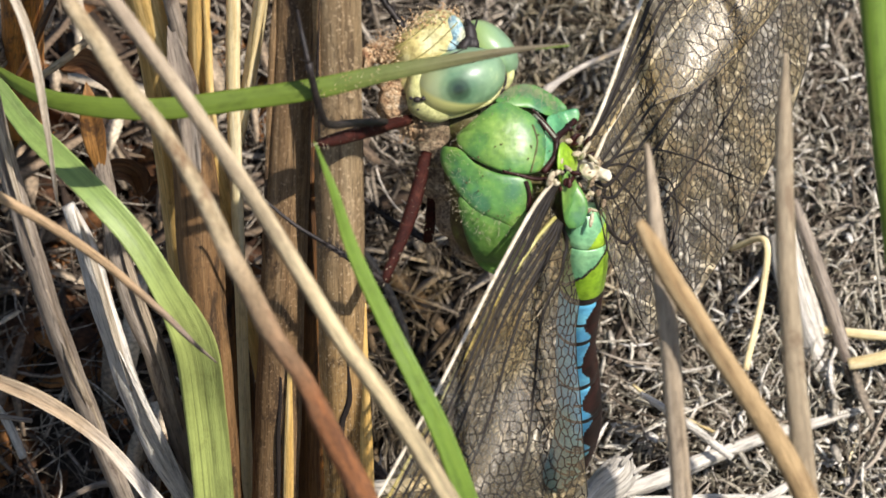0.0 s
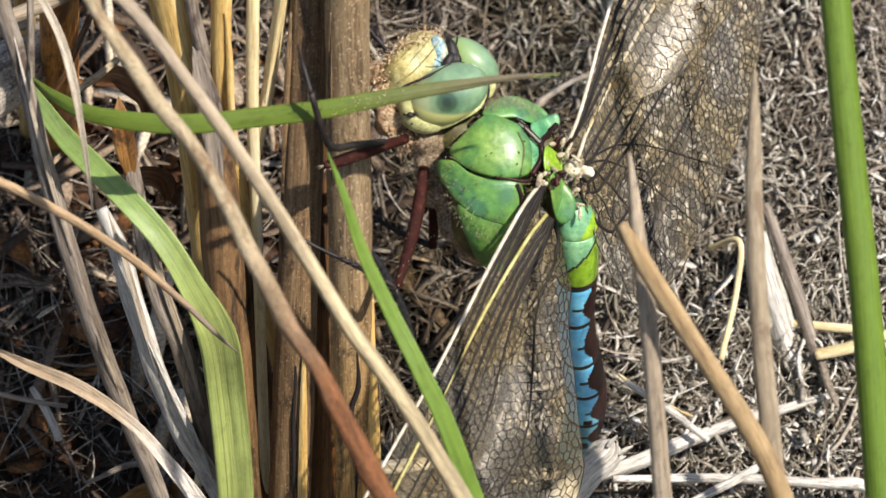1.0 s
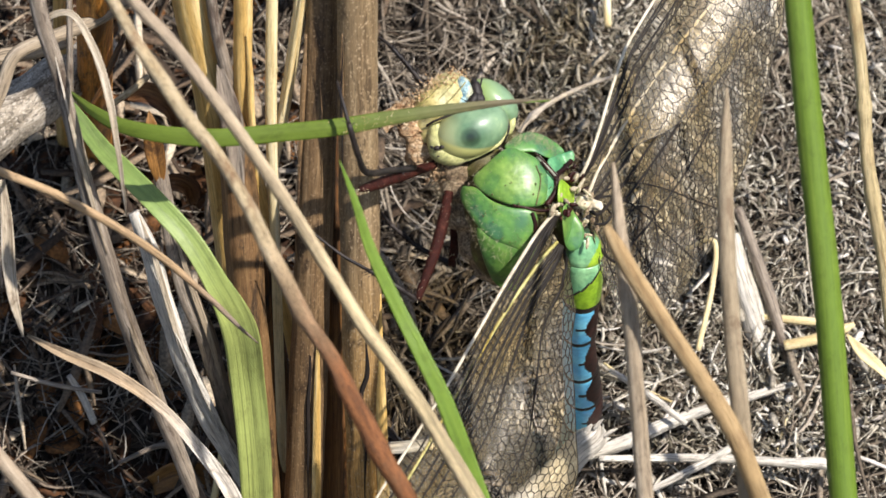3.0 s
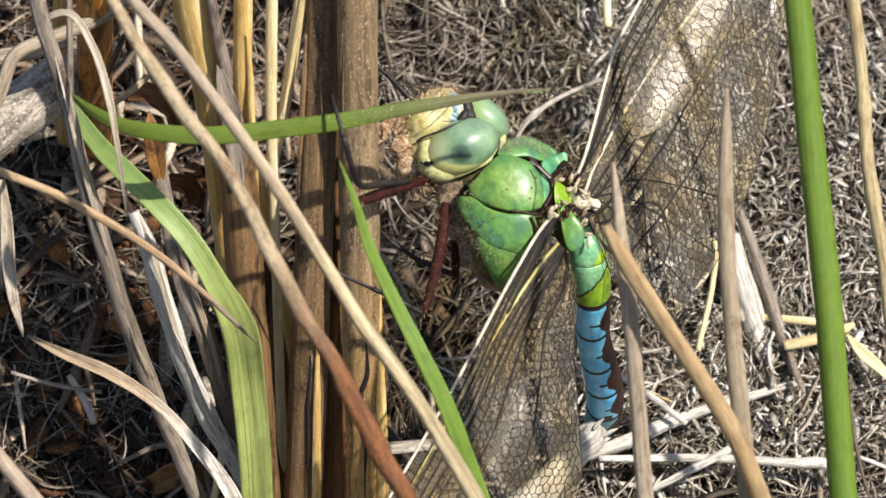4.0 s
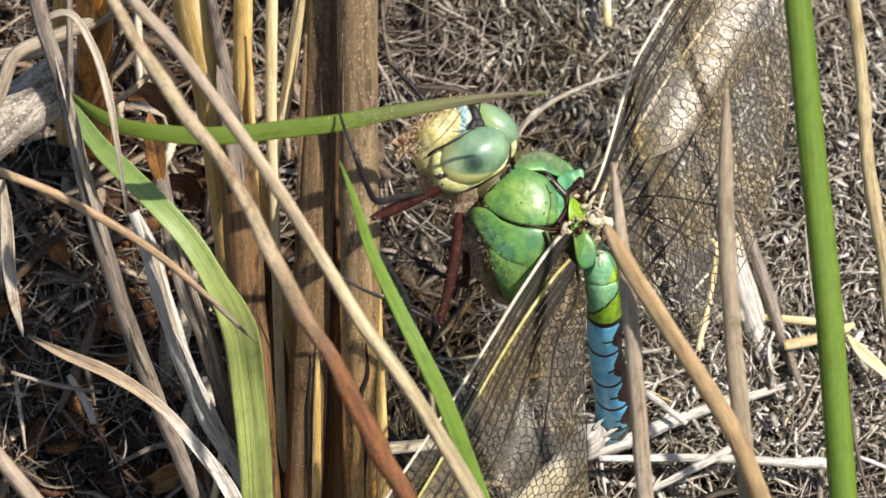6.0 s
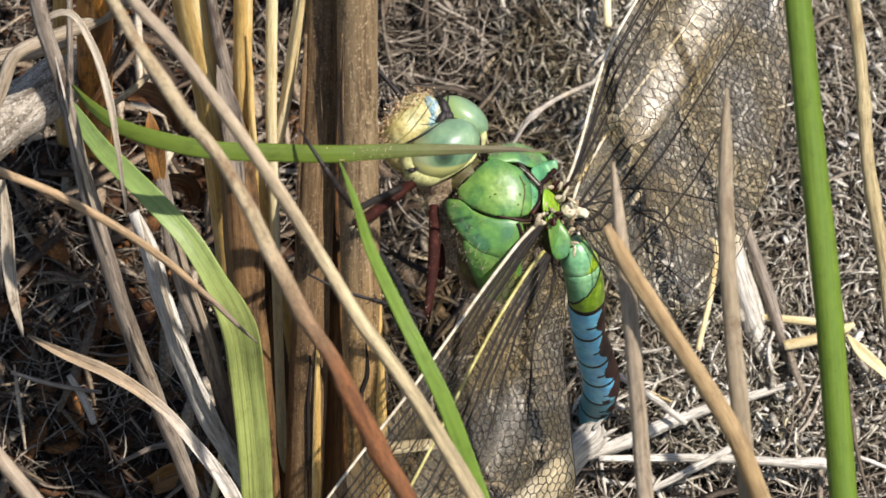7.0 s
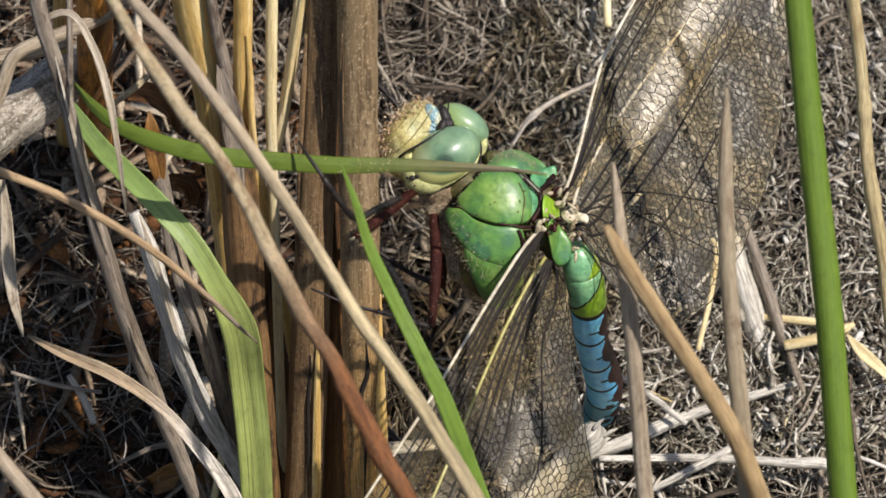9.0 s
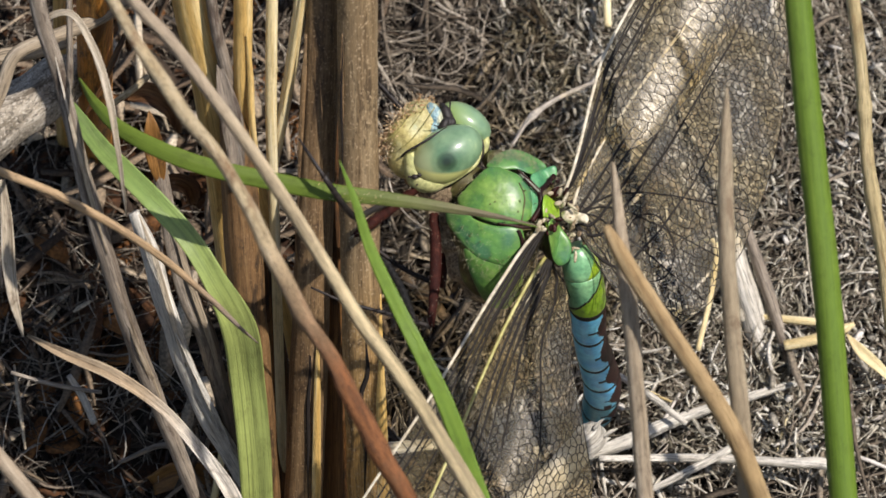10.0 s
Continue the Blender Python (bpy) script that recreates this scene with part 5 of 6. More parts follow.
def build_head():
    turn = Matrix((HX, HY, HZ)).transposed().to_4x4()
    at = Matrix.Translation(Vector(rel(HEAD_AT)) * MM) @ turn
    plain = (hv(1, 0, 0), hv(0, 1, 0), hv(0, 0, 1))
    bm = bmesh.new()
    ball(bm, hp((3.2, 12.6, -0.6)), basis(hv(0.9, 0.4, 0), hv(-0.4, 0.9, 0)), (3.2, 2.4, 2.4))
    head = part("head", bm, MAROON, fly, "large round head with green eyes")
    head.matrix_basis = at
    for place, way, radii, material in (
            ((3.0, 12.1, 1.6), (0.9, 0.4, -0.06), (3.85, 2.65, 2.9), eye_material("glassy green near eye", (-0.2, -0.8, -0.56), 0.1, (0.6, 2.6, (0.4, 0.45, 0.22)), hv(-0.1, -0.75, 2.75))),
            ((5.3, 15.0, -0.9), (0.74, -0.66, -0.06), (2.8, 1.7, 2.0), eye_material("glassy green far eye", (0.3, -0.9, -0.3), 9, (-1.2, 1.6, (0.3, 0.42, 0.12))))):
        bm = bmesh.new()
        ball(bm, (0, 0, 0), basis(hv(*way), hv(-way[1], way[0], 0)), radii, 4)
        eye = part("eye", bm, material, head, "glassy blue-green compound eye with a cream lower rim")
        eye.location = Vector(hp(place)) * MM
    bm = bmesh.new()
    ball(bm, hp((1.0, 15.4, -0.2)), plain, (2.55, 2.55, 2.5))
    ball(bm, hp((-0.4, 14.3, 0.2)), plain, (2.3, 2.3, 2.4))
    ball(bm, hp((-0.8, 12.4, -0.3)), plain, (2.1, 2.2, 2.2))
    fused(part("face", bm, FACE, head, "yellow-tan bulging face"), 0.25)
    bm = bmesh.new()
    ball(bm, hp((0.7, 9.9, 1.6)), basis(hv(0.95, -0.2, 0), hv(0.2, 0.95, 0)), (2.0, 1.25, 1.4))
    ball(bm, hp((-0.2, 11.0, 1.7)), plain, (1.2, 1.5, 1.4))
    ball(bm, hp((-0.4, 12.0, 1.6)), plain, (0.9, 1.1, 1.2))
    fused(part("cheek", bm, CREAM_GREEN, head, "cream-green cheek below the eye"), 0.2, 5)
    bm = bmesh.new()
    for p, r in (((-0.4, 10.4, 3.0), 0.36), ((0.1, 10.5, 3.2), 0.26), ((-0.9, 10.5, 2.7), 0.2), ((-0.3, 9.6, 2.9), 0.13)):
        ball(bm, hp(p), plain, (r, r * 0.75, r * 0.7), 2)
    part("cheek_spot", bm, BLACK, head, "black spot on the cheek")
    for q in (0, 1, 2):
        pts = [(2.9, 16.6, 2.0), (1.6, 15.1, 2.6), (0.3, 13.9, 2.7), (-1.1, 13.0, 2.2)]
        line = [(*hp((p[0] - 0.75 * q - 0.4, p[1] + 0.45 * q + 0.25, p[2] - 0.28 * q - 0.1)), 0.06) for p in pts]
        part("groove", tube(line, sides=5, n=16, face=(0, 0, 1)), FACE_DARK, head, "olive crease across the face")
    bm = bmesh.new()
    ball(bm, hp((2.5, 15.9, 1.4)), basis(hv(-0.3, 0.95, 0), hv(0.95, 0.3, 0)), (1.6, 0.75, 0.65))
    ball(bm, hp((2.1, 14.9, 1.6)), basis(hv(0.4, 0.9, 0), hv(0.9, -0.4, 0)), (0.9, 0.5, 0.5))
    part("brow", bm, BROW, head, "sky blue brow mark")
    bm = bmesh.new()
    ball(bm, hp((3.6, 15.8, 1.2)), basis(hv(-0.2, 0.98, 0), hv(0.98, 0.2, 0)), (1.3, 0.6, 0.7))
    ball(bm, hp((3.1, 14.9, 1.9)), basis(hv(0.5, 0.86, 0), hv(0.86, -0.5, 0)), (1.0, 0.5, 0.6))
    ball(bm, hp((4.0, 15.1, 1.7)), plain, (0.4, 0.65, 0.45))
    ball(bm, hp((3.3, 16.7, 0.9)), plain, (0.35, 0.6, 0.4))
    fused(part("crown", bm, BLACK, head, "black crown between the eyes"), 0.14, 2)
    for pts, radius, label in (
            ([(3.4, 14.7, 2.6), (2.0, 14.1, 3.2), (0.6, 13.5, 3.4), (-0.7, 13.0, 3.0), (-1.4, 12.6, 2.2)], 0.13, "black line between face and eye"),
            ([(4.0, 15.0, 2.0), (4.8, 14.7, 2.2), (5.7, 14.2, 2.0), (6.4, 13.5, 1.4), (6.7, 12.7, 1.2), (6.5, 11.6, 1.2), (5.6, 10.5, 1.0), (4.2, 9.7, 0.9), (2.6, 9.0, 0.6)], 0.1, "dark seam round the eye"),
            ([(4.1, 17.2, 0.6), (3.9, 16.1, 1.4), (4.0, 15.1, 1.9)], 0.09, "dark edge of the far eye")):
        part("eye_seam", tube([(*hp(p), radius) for p in pts], sides=6, n=30, face=(0, 0, 1)), BLACK, head, label)
    bm = tube([(*hp(p), r) for p, r in (((6.4, 11.9, 1.5), 0.12), ((5.7, 10.8, 1.9), 0.22), ((4.3, 10.1, 2.0), 0.32), ((2.7, 9.5, 1.8), 0.42), ((1.2, 9.3, 1.5), 0.5))], sides=8, n=20, face=(1, 0, 0))
    part("eye_rim", bm, CREAM_GREEN, head, "cream rim behind the eye")
    bm = bmesh.new()
    ball(bm, hp((6.9, 12.5, -0.4)), basis(hv(0.35, 0.94, 0), hv(0.94, -0.35, 0)), (1.0, 0.4, 0.4), 2)
    part("nape", bm, CREAM_GREEN, head, "small cream plate behind the eyes")
    for p, q in (((3.3, 16.7, 1.6), (3.0, 17.7, 2.4)), ((2.8, 14.8, 2.4), (1.9, 15.3, 3.6))):
        part("antenna", tube([(*hp(p), 0.08), (*hp(q), 0.03)], sides=5, n=4, face=(0, 1, 0)), BLACK, head, "short black bristle antenna")
    rng = np.random.RandomState(9)
    mass = bmesh.new()
    spots = (((-3.4, 14.3, 0.0), 1.0, 1.1), ((-2.8, 12.0, 0.6), 1.4, 1.3), ((-2.3, 9.9, 0.2), 1.5, 1.3), ((-0.9, 8.4, -0.4), 1.2, 0.9), ((-4.7, 13.7, 0.3), 0.9, 0.8), ((-5.2, 12.6, 0.8), 0.7, 0.6))
    for p, r, h in spots:
        ball(mass, hp(p), plain, (r, h, 1.2), 4)
    for v in mass.verts:
        v.co += Vector((noise.noise(v.co * 900), noise.noise(v.co * 900 + Vector((7, 0, 0))), noise.noise(v.co * 900 + Vector((0, 9, 0))))) * 0.7 * MM
    bm = bmesh.new()
    edge = glide([(*(-3.4, 13.4, 0.6), 1), (*(-2.6, 15.4, 0.6), 1), (*(-0.9, 16.9, 0.8), 1), (*(1.6, 17.9, 0.6), 1)], 60)
    for k in range(1300):
        if k % 3 == 0:
            p = np.array(spots[k % 6][0]) + rng.normal(0, 1, 3) * (0.8, 0.8, 0.7) + np.array((0, 0, 0.7))
            r = rng.uniform(0.07, 0.24)
        else:
            p = edge[rng.randint(0, 60), :3] + rng.normal(0, 1, 3) * (0.55, 0.4, 0.8) + np.array((0.35, -0.25, 0.5))
            r = rng.uniform(0.05, 0.2)
        ball(mass if k % 3 == 0 else bm, hp(tuple(p)), basis(rng.normal(0, 1, 3), rng.normal(0, 1, 3)), (r, r * rng.uniform(0.15, 0.45), r * 0.3), 1)
    prey = part("prey_mass", mass, PULP, head, "pinkish buff lump of chewed prey")
    tagged(part("prey_pulp", bm, FLUFF, head, "buff crumbs of chewed prey stuck to the face"), kind="stuff")
    fluff = []
    for k in range(900):
        q = rng.normal(0, 1, 3)
        q /= np.linalg.norm(q)
        q[2] = abs(q[2]) * 0.8
        base = (((1.0, 15.4, -0.2), 2.5), ((-0.4, 14.3, 0.2), 2.3), ((-0.8, 12.4, -0.3), 2.1))[k % 3]
        p = np.array(base[0]) + q * base[1] * 0.98
        fluff.append((hp(tuple(p)), hv(*(q + np.array((-0.5, 0.4, 0))))))
    hairs("face_hair", fluff, HAIR_TAN, "fine tan hairs on the face", head, 31, (0.3, 0.75))
    return head, prey


HAIR_TAN = body_material("tan hair", [(0.3, (0.4, 0.28, 0.13)), (0.7, (0.62, 0.5, 0.28))], 900, 0.7, 0.1)


def build_abdomen():
    """Ten rings from the waist to the tail; in the abdomen's own space, origin at the waist."""
    waist = rel((14.6, 0.3, -2.2))
    line = glide([(-0.5, 1.3, 0.4, 1.5), (0, 0, 0, 2.15), (0.4, -3.0, -1.8, 2.25), (0.3, -6.3, -5.5, 2.15), (0.1, -9.8, -11.0, 2.0), (0.3, -13.2, -17.5, 2.2), (0.4, -16.4, -23.5, 2.3), (-0.3, -19.4, -29.5, 2.15), (-1.4, -22.0, -34.0, 1.7), (-2.4, -24, -38, 1.0)], 101)
    abdomen = None
    cuts = [0, 10, 22, 34, 48, 59, 70, 80, 89, 96, 100]
    back = Vector((0.95, 0.25, 0.02)).normalized()
    for s in range(10):
        a, b = cuts[s], cuts[s + 1]
        material = (MINT, LIME, BLUE, BLUE, BLUE, BLUE, BLUE_DULL, BLUE_DULL, MAROON, BLACK)[s]
        pts = [(*line[k, :3], line[k, 3] * (0.84 if k in (a, b) else 0.88)) for k in range(a, b + 1)]
        bm = tube(pts, sides=72, n=34, face=(1, 0.2, 0.5), flat=0.95)
        axis = Vector(line[b, :3] - line[a, :3])
        size = axis.length
        axis.normalize()
        for f in bm.faces:
            p = f.calc_center_median() / MM - Vector(line[a, :3])
            at = p.dot(axis) / size
            out = p - axis * p.dot(axis)
            mid = Vector((line[a, :3] + line[b, :3]) / 2 - line[a, :3])
            out = (p - mid - axis * (p - mid).dot(axis)).normalized()
            lobe = out.dot(back)
            if s >= 2:
                edge = 0.52 + 0.2 * math.cos(at * 2 * math.pi) - 0.03 * s + 0.03 * math.sin(at * 17)
                if lobe > edge:
                    f.material_index = 1
                elif 0.47 < at < 0.55 and lobe > -0.2 + 0.1 * (s % 2):
                    f.material_index = 2
                elif s >= 5 and 0.75 < at < 0.95 and abs(lobe - 0.05) < 0.2:
                    f.material_index = 1
            elif s == 1 and (at > 0.95 or 0.4 < at + 0.45 * lobe < 0.47):
                f.material_index = 2
            elif s == 0 and at + 0.9 * lobe > 1.25:
                f.material_index = 3
            elif s == 1 and at + 0.45 * lobe < 0.43:
                f.material_index = 3
        ring = part("segment" if abdomen else "abdomen", bm, material, abdomen or fly)
        ring.data.materials.append(MAROON)
        ring.data.materials.append(BLACK)
        ring.data.materials.append(LIME if s == 0 else MINT)
        if not abdomen:
            abdomen = ring
            ring.location = Vector(waist) * MM
        if s >= 2:
            e = line[a]
            part("ring_joint", tube([(*line[max(a - 1, 0), :3], e[3] * 0.84), (*e[:3], e[3] * 0.89), (*line[a + 1, :3], e[3] * 0.84)], sides=32, n=6, face=(1, 0.2, 0.5), flat=0.95), BLACK, abdomen, "thin black joint")
    return abdomen


def wing_outline(kind, slim=1.0, deep=1.0):
    if kind == "fore":
        xs = (0, 0.03, 0.1, 0.25, 0.45, 0.65, 0.8, 0.92, 0.98, 1.0)
        back = (1.4, 2.4, 5.0, 8.2, 10.2, 10.6, 9.6, 7.0, 4.2, 2.2)
    else:
        xs = (0, 0.02, 0.06, 0.2, 0.35, 0.5, 0.7, 0.88, 0.97, 1.0)
        back = (2.4, 9.0, 13.6, 15.4, 15.4, 14.0, 11.4, 7.6, 4.0, 2.2)
    fx = (0, 0.06, 0.2, 0.5, 0.8, 0.95, 1.0)
    front = (0.0, 0.9, 1.3, 1.2, 0.8, -0.4, -1.8)
    return (lambda s: np.interp(s, fx, front)), (lambda s: -np.interp(s, xs, back) * np.interp(s, (0, 0.03, 0.12, 0.4), (1, slim, slim, 1)) * deep)


def relief(x, y, fold):
    """Pleats of the wing across its chord and a slight sag along the span."""
    return fold[1] * np.tanh((y - fold[0]) / 1.6) * np.clip((x - 3) / 12, 0, 1) + 0.22 * np.sin(y * 2.1 + 0.4) * np.exp(-np.abs(y + 2) / 5) + 0.0006 * (x - 20) ** 2 + 0.2 * np.sin(x * 0.22 + y * 0.3)


def wing_shape(p, span, skew, twist, fold):
    """From the flat plan of a wing to its bent form; p: rows of x, y. The root is skewed back and the blade twists along the span."""
    p = np.asarray(p, float)
    x, y = p[:, 0], p[:, 1]
    s = np.clip(x / span, 0, 1)
    z = relief(x, y, fold)
    a = np.radians(twist) * np.interp(s, (0, 0.35, 1), (0, 0.75, 1.0))
    return np.stack([x + skew * y * (1 - s) ** 4, y * np.cos(a) - z * np.sin(a), y * np.sin(a) + z * np.cos(a)], 1)


def strands(segments, radius, form):
    """Three-sided bars for a list of line pieces ((x0, y0), (x1, y1)); returns verts, faces."""
    seg = np.array(segments, float)
    a, b = form(seg[:, 0]), form(seg[:, 1])
    d = b - a
    d /= np.linalg.norm(d, axis=1)[:, None] + 1e-9
    side = np.cross(d, (0, 0, 1.0))
    side /= np.linalg.norm(side, axis=1)[:, None] + 1e-9
    up = np.cross(side, d)
    rad = np.full(len(seg), radius) if np.isscalar(radius) else np.array(radius)
    verts = []
    for base in (a, b):
        for t in (math.pi / 2, math.pi * 7 / 6, math.pi * 11 / 6):
            verts.append(base + (side * math.cos(t) + up * math.sin(t)) * rad[:, None])
    v = np.stack(verts, 1).reshape(-1, 3) * MM
    f = []
    for i in range(len(seg)):
        o = i * 6
        f += [(o, o + 1, o + 4, o + 3), (o + 1, o + 2, o + 5, o + 4), (o + 2, o, o + 3, o + 5)]
    return v.tolist(), f


def build_wing(kind, span, root, along, rearward, label, skew=0.0, twist=0.0, fold=(-3.0, 0.2), slim=1.0, deep=1.0):
    """A wing in its own space: x along the span, y towards the leading edge."""
    front, rear = wing_outline(kind, slim, deep)
    x, c, z = basis(along, rearward)
    turn = Matrix((x, -c, x.cross(-c))).transposed().to_4x4()
    form = lambda p: wing_shape(p, span, skew, twist, fold)
    n, k = 80, 18
    flat = [(i / (n - 1) * span, float(front(i / (n - 1)) + (rear(i / (n - 1)) - front(i / (n - 1))) * j / (k - 1))) for i in range(n) for j in range(k)]
    faces = [(i * k + j, i * k + j + 1, (i + 1) * k + j + 1, (i + 1) * k + j) for i in range(n - 1) for j in range(k - 1)]
    wing = raw_mesh("forewing" if kind == "fore" else "hindwing", (form(flat) * MM).tolist(), faces, MEMBRANE, True)
    wing.parent = fly
    wing["label"] = label
    wing.matrix_basis = Matrix.Translation(Vector(rel(root)) * MM) @ turn
    rng = np.random.RandomState(len(label) + int(span))

    def along_chord(frac, bend, lo, hi, count):
        return [(s * span, float(front(s) + (rear(s) - front(s)) * (frac + bend * s * s))) for s in np.linspace(lo, hi, count)]

    lead = 0.12 if kind == "fore" else 0.09
    for frac, bend, hi in ((lead, 0.03, 0.98), (lead * 1.6, 0.05, 0.97), (lead * 2.5, 0.02, 0.96), (lead * 3.4, 0.14, 0.8)) + (((lead * 6.0, 0.1, 0.5),) if kind == "hind" else ()):
        line = form(along_chord(frac, bend, 0.0, hi, 40))
        part("vein", tube([(*p, 0.09 + 0.1 * (1 - q / 39) ** 3) for q, p in enumerate(line)], sides=5, n=60, face=(0, 0, 1)), VEIN, wing)
    if kind == "hind" and along[0] > 0:
        for reach, deep_at in ((0.05, 0.97), (0.11, 0.97), (0.19, 0.97), (0.3, 0.96), (0.43, 0.95)):
            path = []
            for q in np.linspace(0, 1, 12):
                at = 0.012 + (reach - 0.012) * q ** 0.8
                path.append((at * span, float(front(at) + (rear(at) - front(at)) * (0.12 + (deep_at - 0.12) * q ** 1.5))))
            part("vein", tube([(*p, 0.11 - 0.004 * k) for k, p in enumerate(form(path))], sides=5, n=24, face=(0, 0, 1)), VEIN, wing)
        loop = [(0.1, 0.42), (0.17, 0.4), (0.22, 0.5), (0.21, 0.66), (0.15, 0.74), (0.09, 0.66), (0.08, 0.5), (0.1, 0.42)]
        path = [(at * span, float(front(at) + (rear(at) - front(at)) * c)) for at, c in loop]
        part("vein", tube([(*p, 0.085) for p in form(path)], sides=5, n=40, face=(0, 0, 1)), VEIN, wing)
    bars = []
    s = 0.02
    while s < 0.96:
        y0 = float(front(s))
        chord = float(rear(s)) - y0
        for lo, hi in ((0, lead), (lead, lead * 1.6), (lead * 1.6, lead * 2.5)):
            sh = rng.uniform(-0.004, 0.004)
            bars.append((((s + sh) * span, y0 + chord * lo), ((s + sh + 0.004) * span, y0 + chord * (hi + 0.03 * s * s))))
        s += rng.uniform(0.018, 0.03)
    # honeycomb of cells behind the main veins
    cell = 0.58 if kind == "fore" else 0.5
    dx, dy = cell * math.sqrt(3), cell * 1.5
    node = {}

    def point(i, j, h):
        key = (i, j, h)
        if key not in node:
            px = (i + 0.5 * (j % 2)) * dx
            py = 2.0 - j * dy - (cell * 0.5 if h else -cell * 0.5)
            node[key] = (px * 1.12 + rng.normal(0, 0.13), py * 0.95 + rng.normal(0, 0.12))
        return node[key]

    def inside(p):
        s = p[0] / span
        if not 0.01 < s < 0.985:
            return False
        y0, y1 = float(front(s)), float(rear(s))
        return y1 + 0.1 < p[1] < y0 + (y1 - y0) * lead * 2.4

    cells = []
    for j in range(0, 40):
        for i in range(0, int(span / dx) + 1):
            a = point(i, j, 0)
            b = point(i, j, 1)
            left = point(i if j % 2 else i - 1, j + 1, 0)
            right = point(i + 1 if j % 2 else i, j + 1, 0)
            for p, q in ((a, b), (b, left), (b, right)):
                if inside(p) and inside(q):
                    cells.append((p, q))
    rim = [(q * span, float(rear(q))) for q in np.linspace(0.0, 1.0, 90)]
    v2, f2 = strands(bars + cells + list(zip(rim[:-1], rim[1:])), 0.052 if kind == "fore" else 0.056, form)
    ob = raw_mesh("vein_net", v2, f2, VEIN)
    ob.parent = wing
    tagged(ob, "net of fine dark cross veins", kind="stuff")
    line = form(along_chord(0.0, 0.0, 0.0, 1.0, 30))
    part("leading_edge", tube([(*p, 0.18 - 0.002 * q) for q, p in enumerate(line)], sides=8, n=80, face=(0, 0, 1)), COSTA if kind == "fore" or along[0] > 0 else VEIN_YELLOW, wing, "pale yellow leading edge vein")
    return wing


def spines(bm, points, seed, count=26, length=0.75):
    rng = np.random.RandomState(seed)
    s = glide([(*p[:3], p[3]) for p in points], count)
    tang = frames_along(s[:, :3])
    for k in range(count):
        side = np.cross(tang[k], rng.normal(0, 1, 3))
        side /= np.linalg.norm(side)
        way = side * 0.8 + tang[k] * 0.6
        a = s[k, :3]
        tube([(*a, 0.06), (*(a + way * length), 0.02)], sides=4, n=2, into=bm)


LEG_DARK = body_material("black-brown leg shell", [(0.3, (0.008, 0.004, 0.003)), (0.55, (0.028, 0.012, 0.008)), (0.7, (0.12, 0.08, 0.05))], 1800, 0.5, 0.7, 0.0, 0.5)


def build_leg(femur, tibia, foot, seed):
    leg = part("leg", local_tube(femur, sides=10, n=20, wobble=0.05, seed=seed), LEG_DARK if seed == 4 else LEG_RED, fly, "bristly dark upper leg" if seed == 4 else "bristly red-brown upper leg")
    pts = [(*rel(p[:3]), p[3]) for p in tibia]
    bm = bmesh.new()
    spines(bm, [(*rel(p[:3]), p[3]) for p in femur], seed + 20, 46, 0.75)
    tagged(part("leg_hair", bm, BRISTLE, leg, "pale bristles on the leg"), kind="stuff")
    part("shin", local_tube(tibia, sides=8, n=20, seed=seed), BLACK, leg, "black spiny lower leg")
    bm = bmesh.new()
    spines(bm, pts, seed, 90, 0.85)
    tagged(part("spine", bm, BLACK, leg, "row of black spines"), kind="stuff")
    bm = local_tube(foot, sides=6, n=12, wobble=0.2, seed=seed)
    part("foot", bm, BLACK, leg, "black hooked foot")
    return leg


build_fuzz()
head, prey = build_head()
abdomen = build_abdomen()
fore_r = build_wing("fore", 50, (13.0, 6.6, 1.0), (0.5, 0.78, -0.37), (0.247, -0.54, -0.8), "clear right forewing with a net of dark veins", 0.0, 0.0, (-7.0, -2.3))
hind_r = build_wing("hind", 48, (13.8, 4.9, 0.0), (0.46, 0.56, -0.69), (0.55, -0.72, -0.22), "broad amber-tinted right hindwing with a net of dark veins", 0.4, 0.0, (-3.0, 0.2), 1.0, 1.15)
fore_l = build_wing("fore", 50, (11.2, 3.6, 4.2), (-0.52, -0.84, 0.2), (0.15, -0.417, -0.897), "clear left forewing with a net of dark veins", 0.0, 20)
hind_l = build_wing("hind", 48, (11.4, 0.7, 2.2), (-0.48, -0.82, 0.25), (0.268, -0.467, -0.843), "broad amber-tinted left hindwing with a net of dark veins", 0.0, 28, (-6.4, 0.85), 0.58, 1.14)
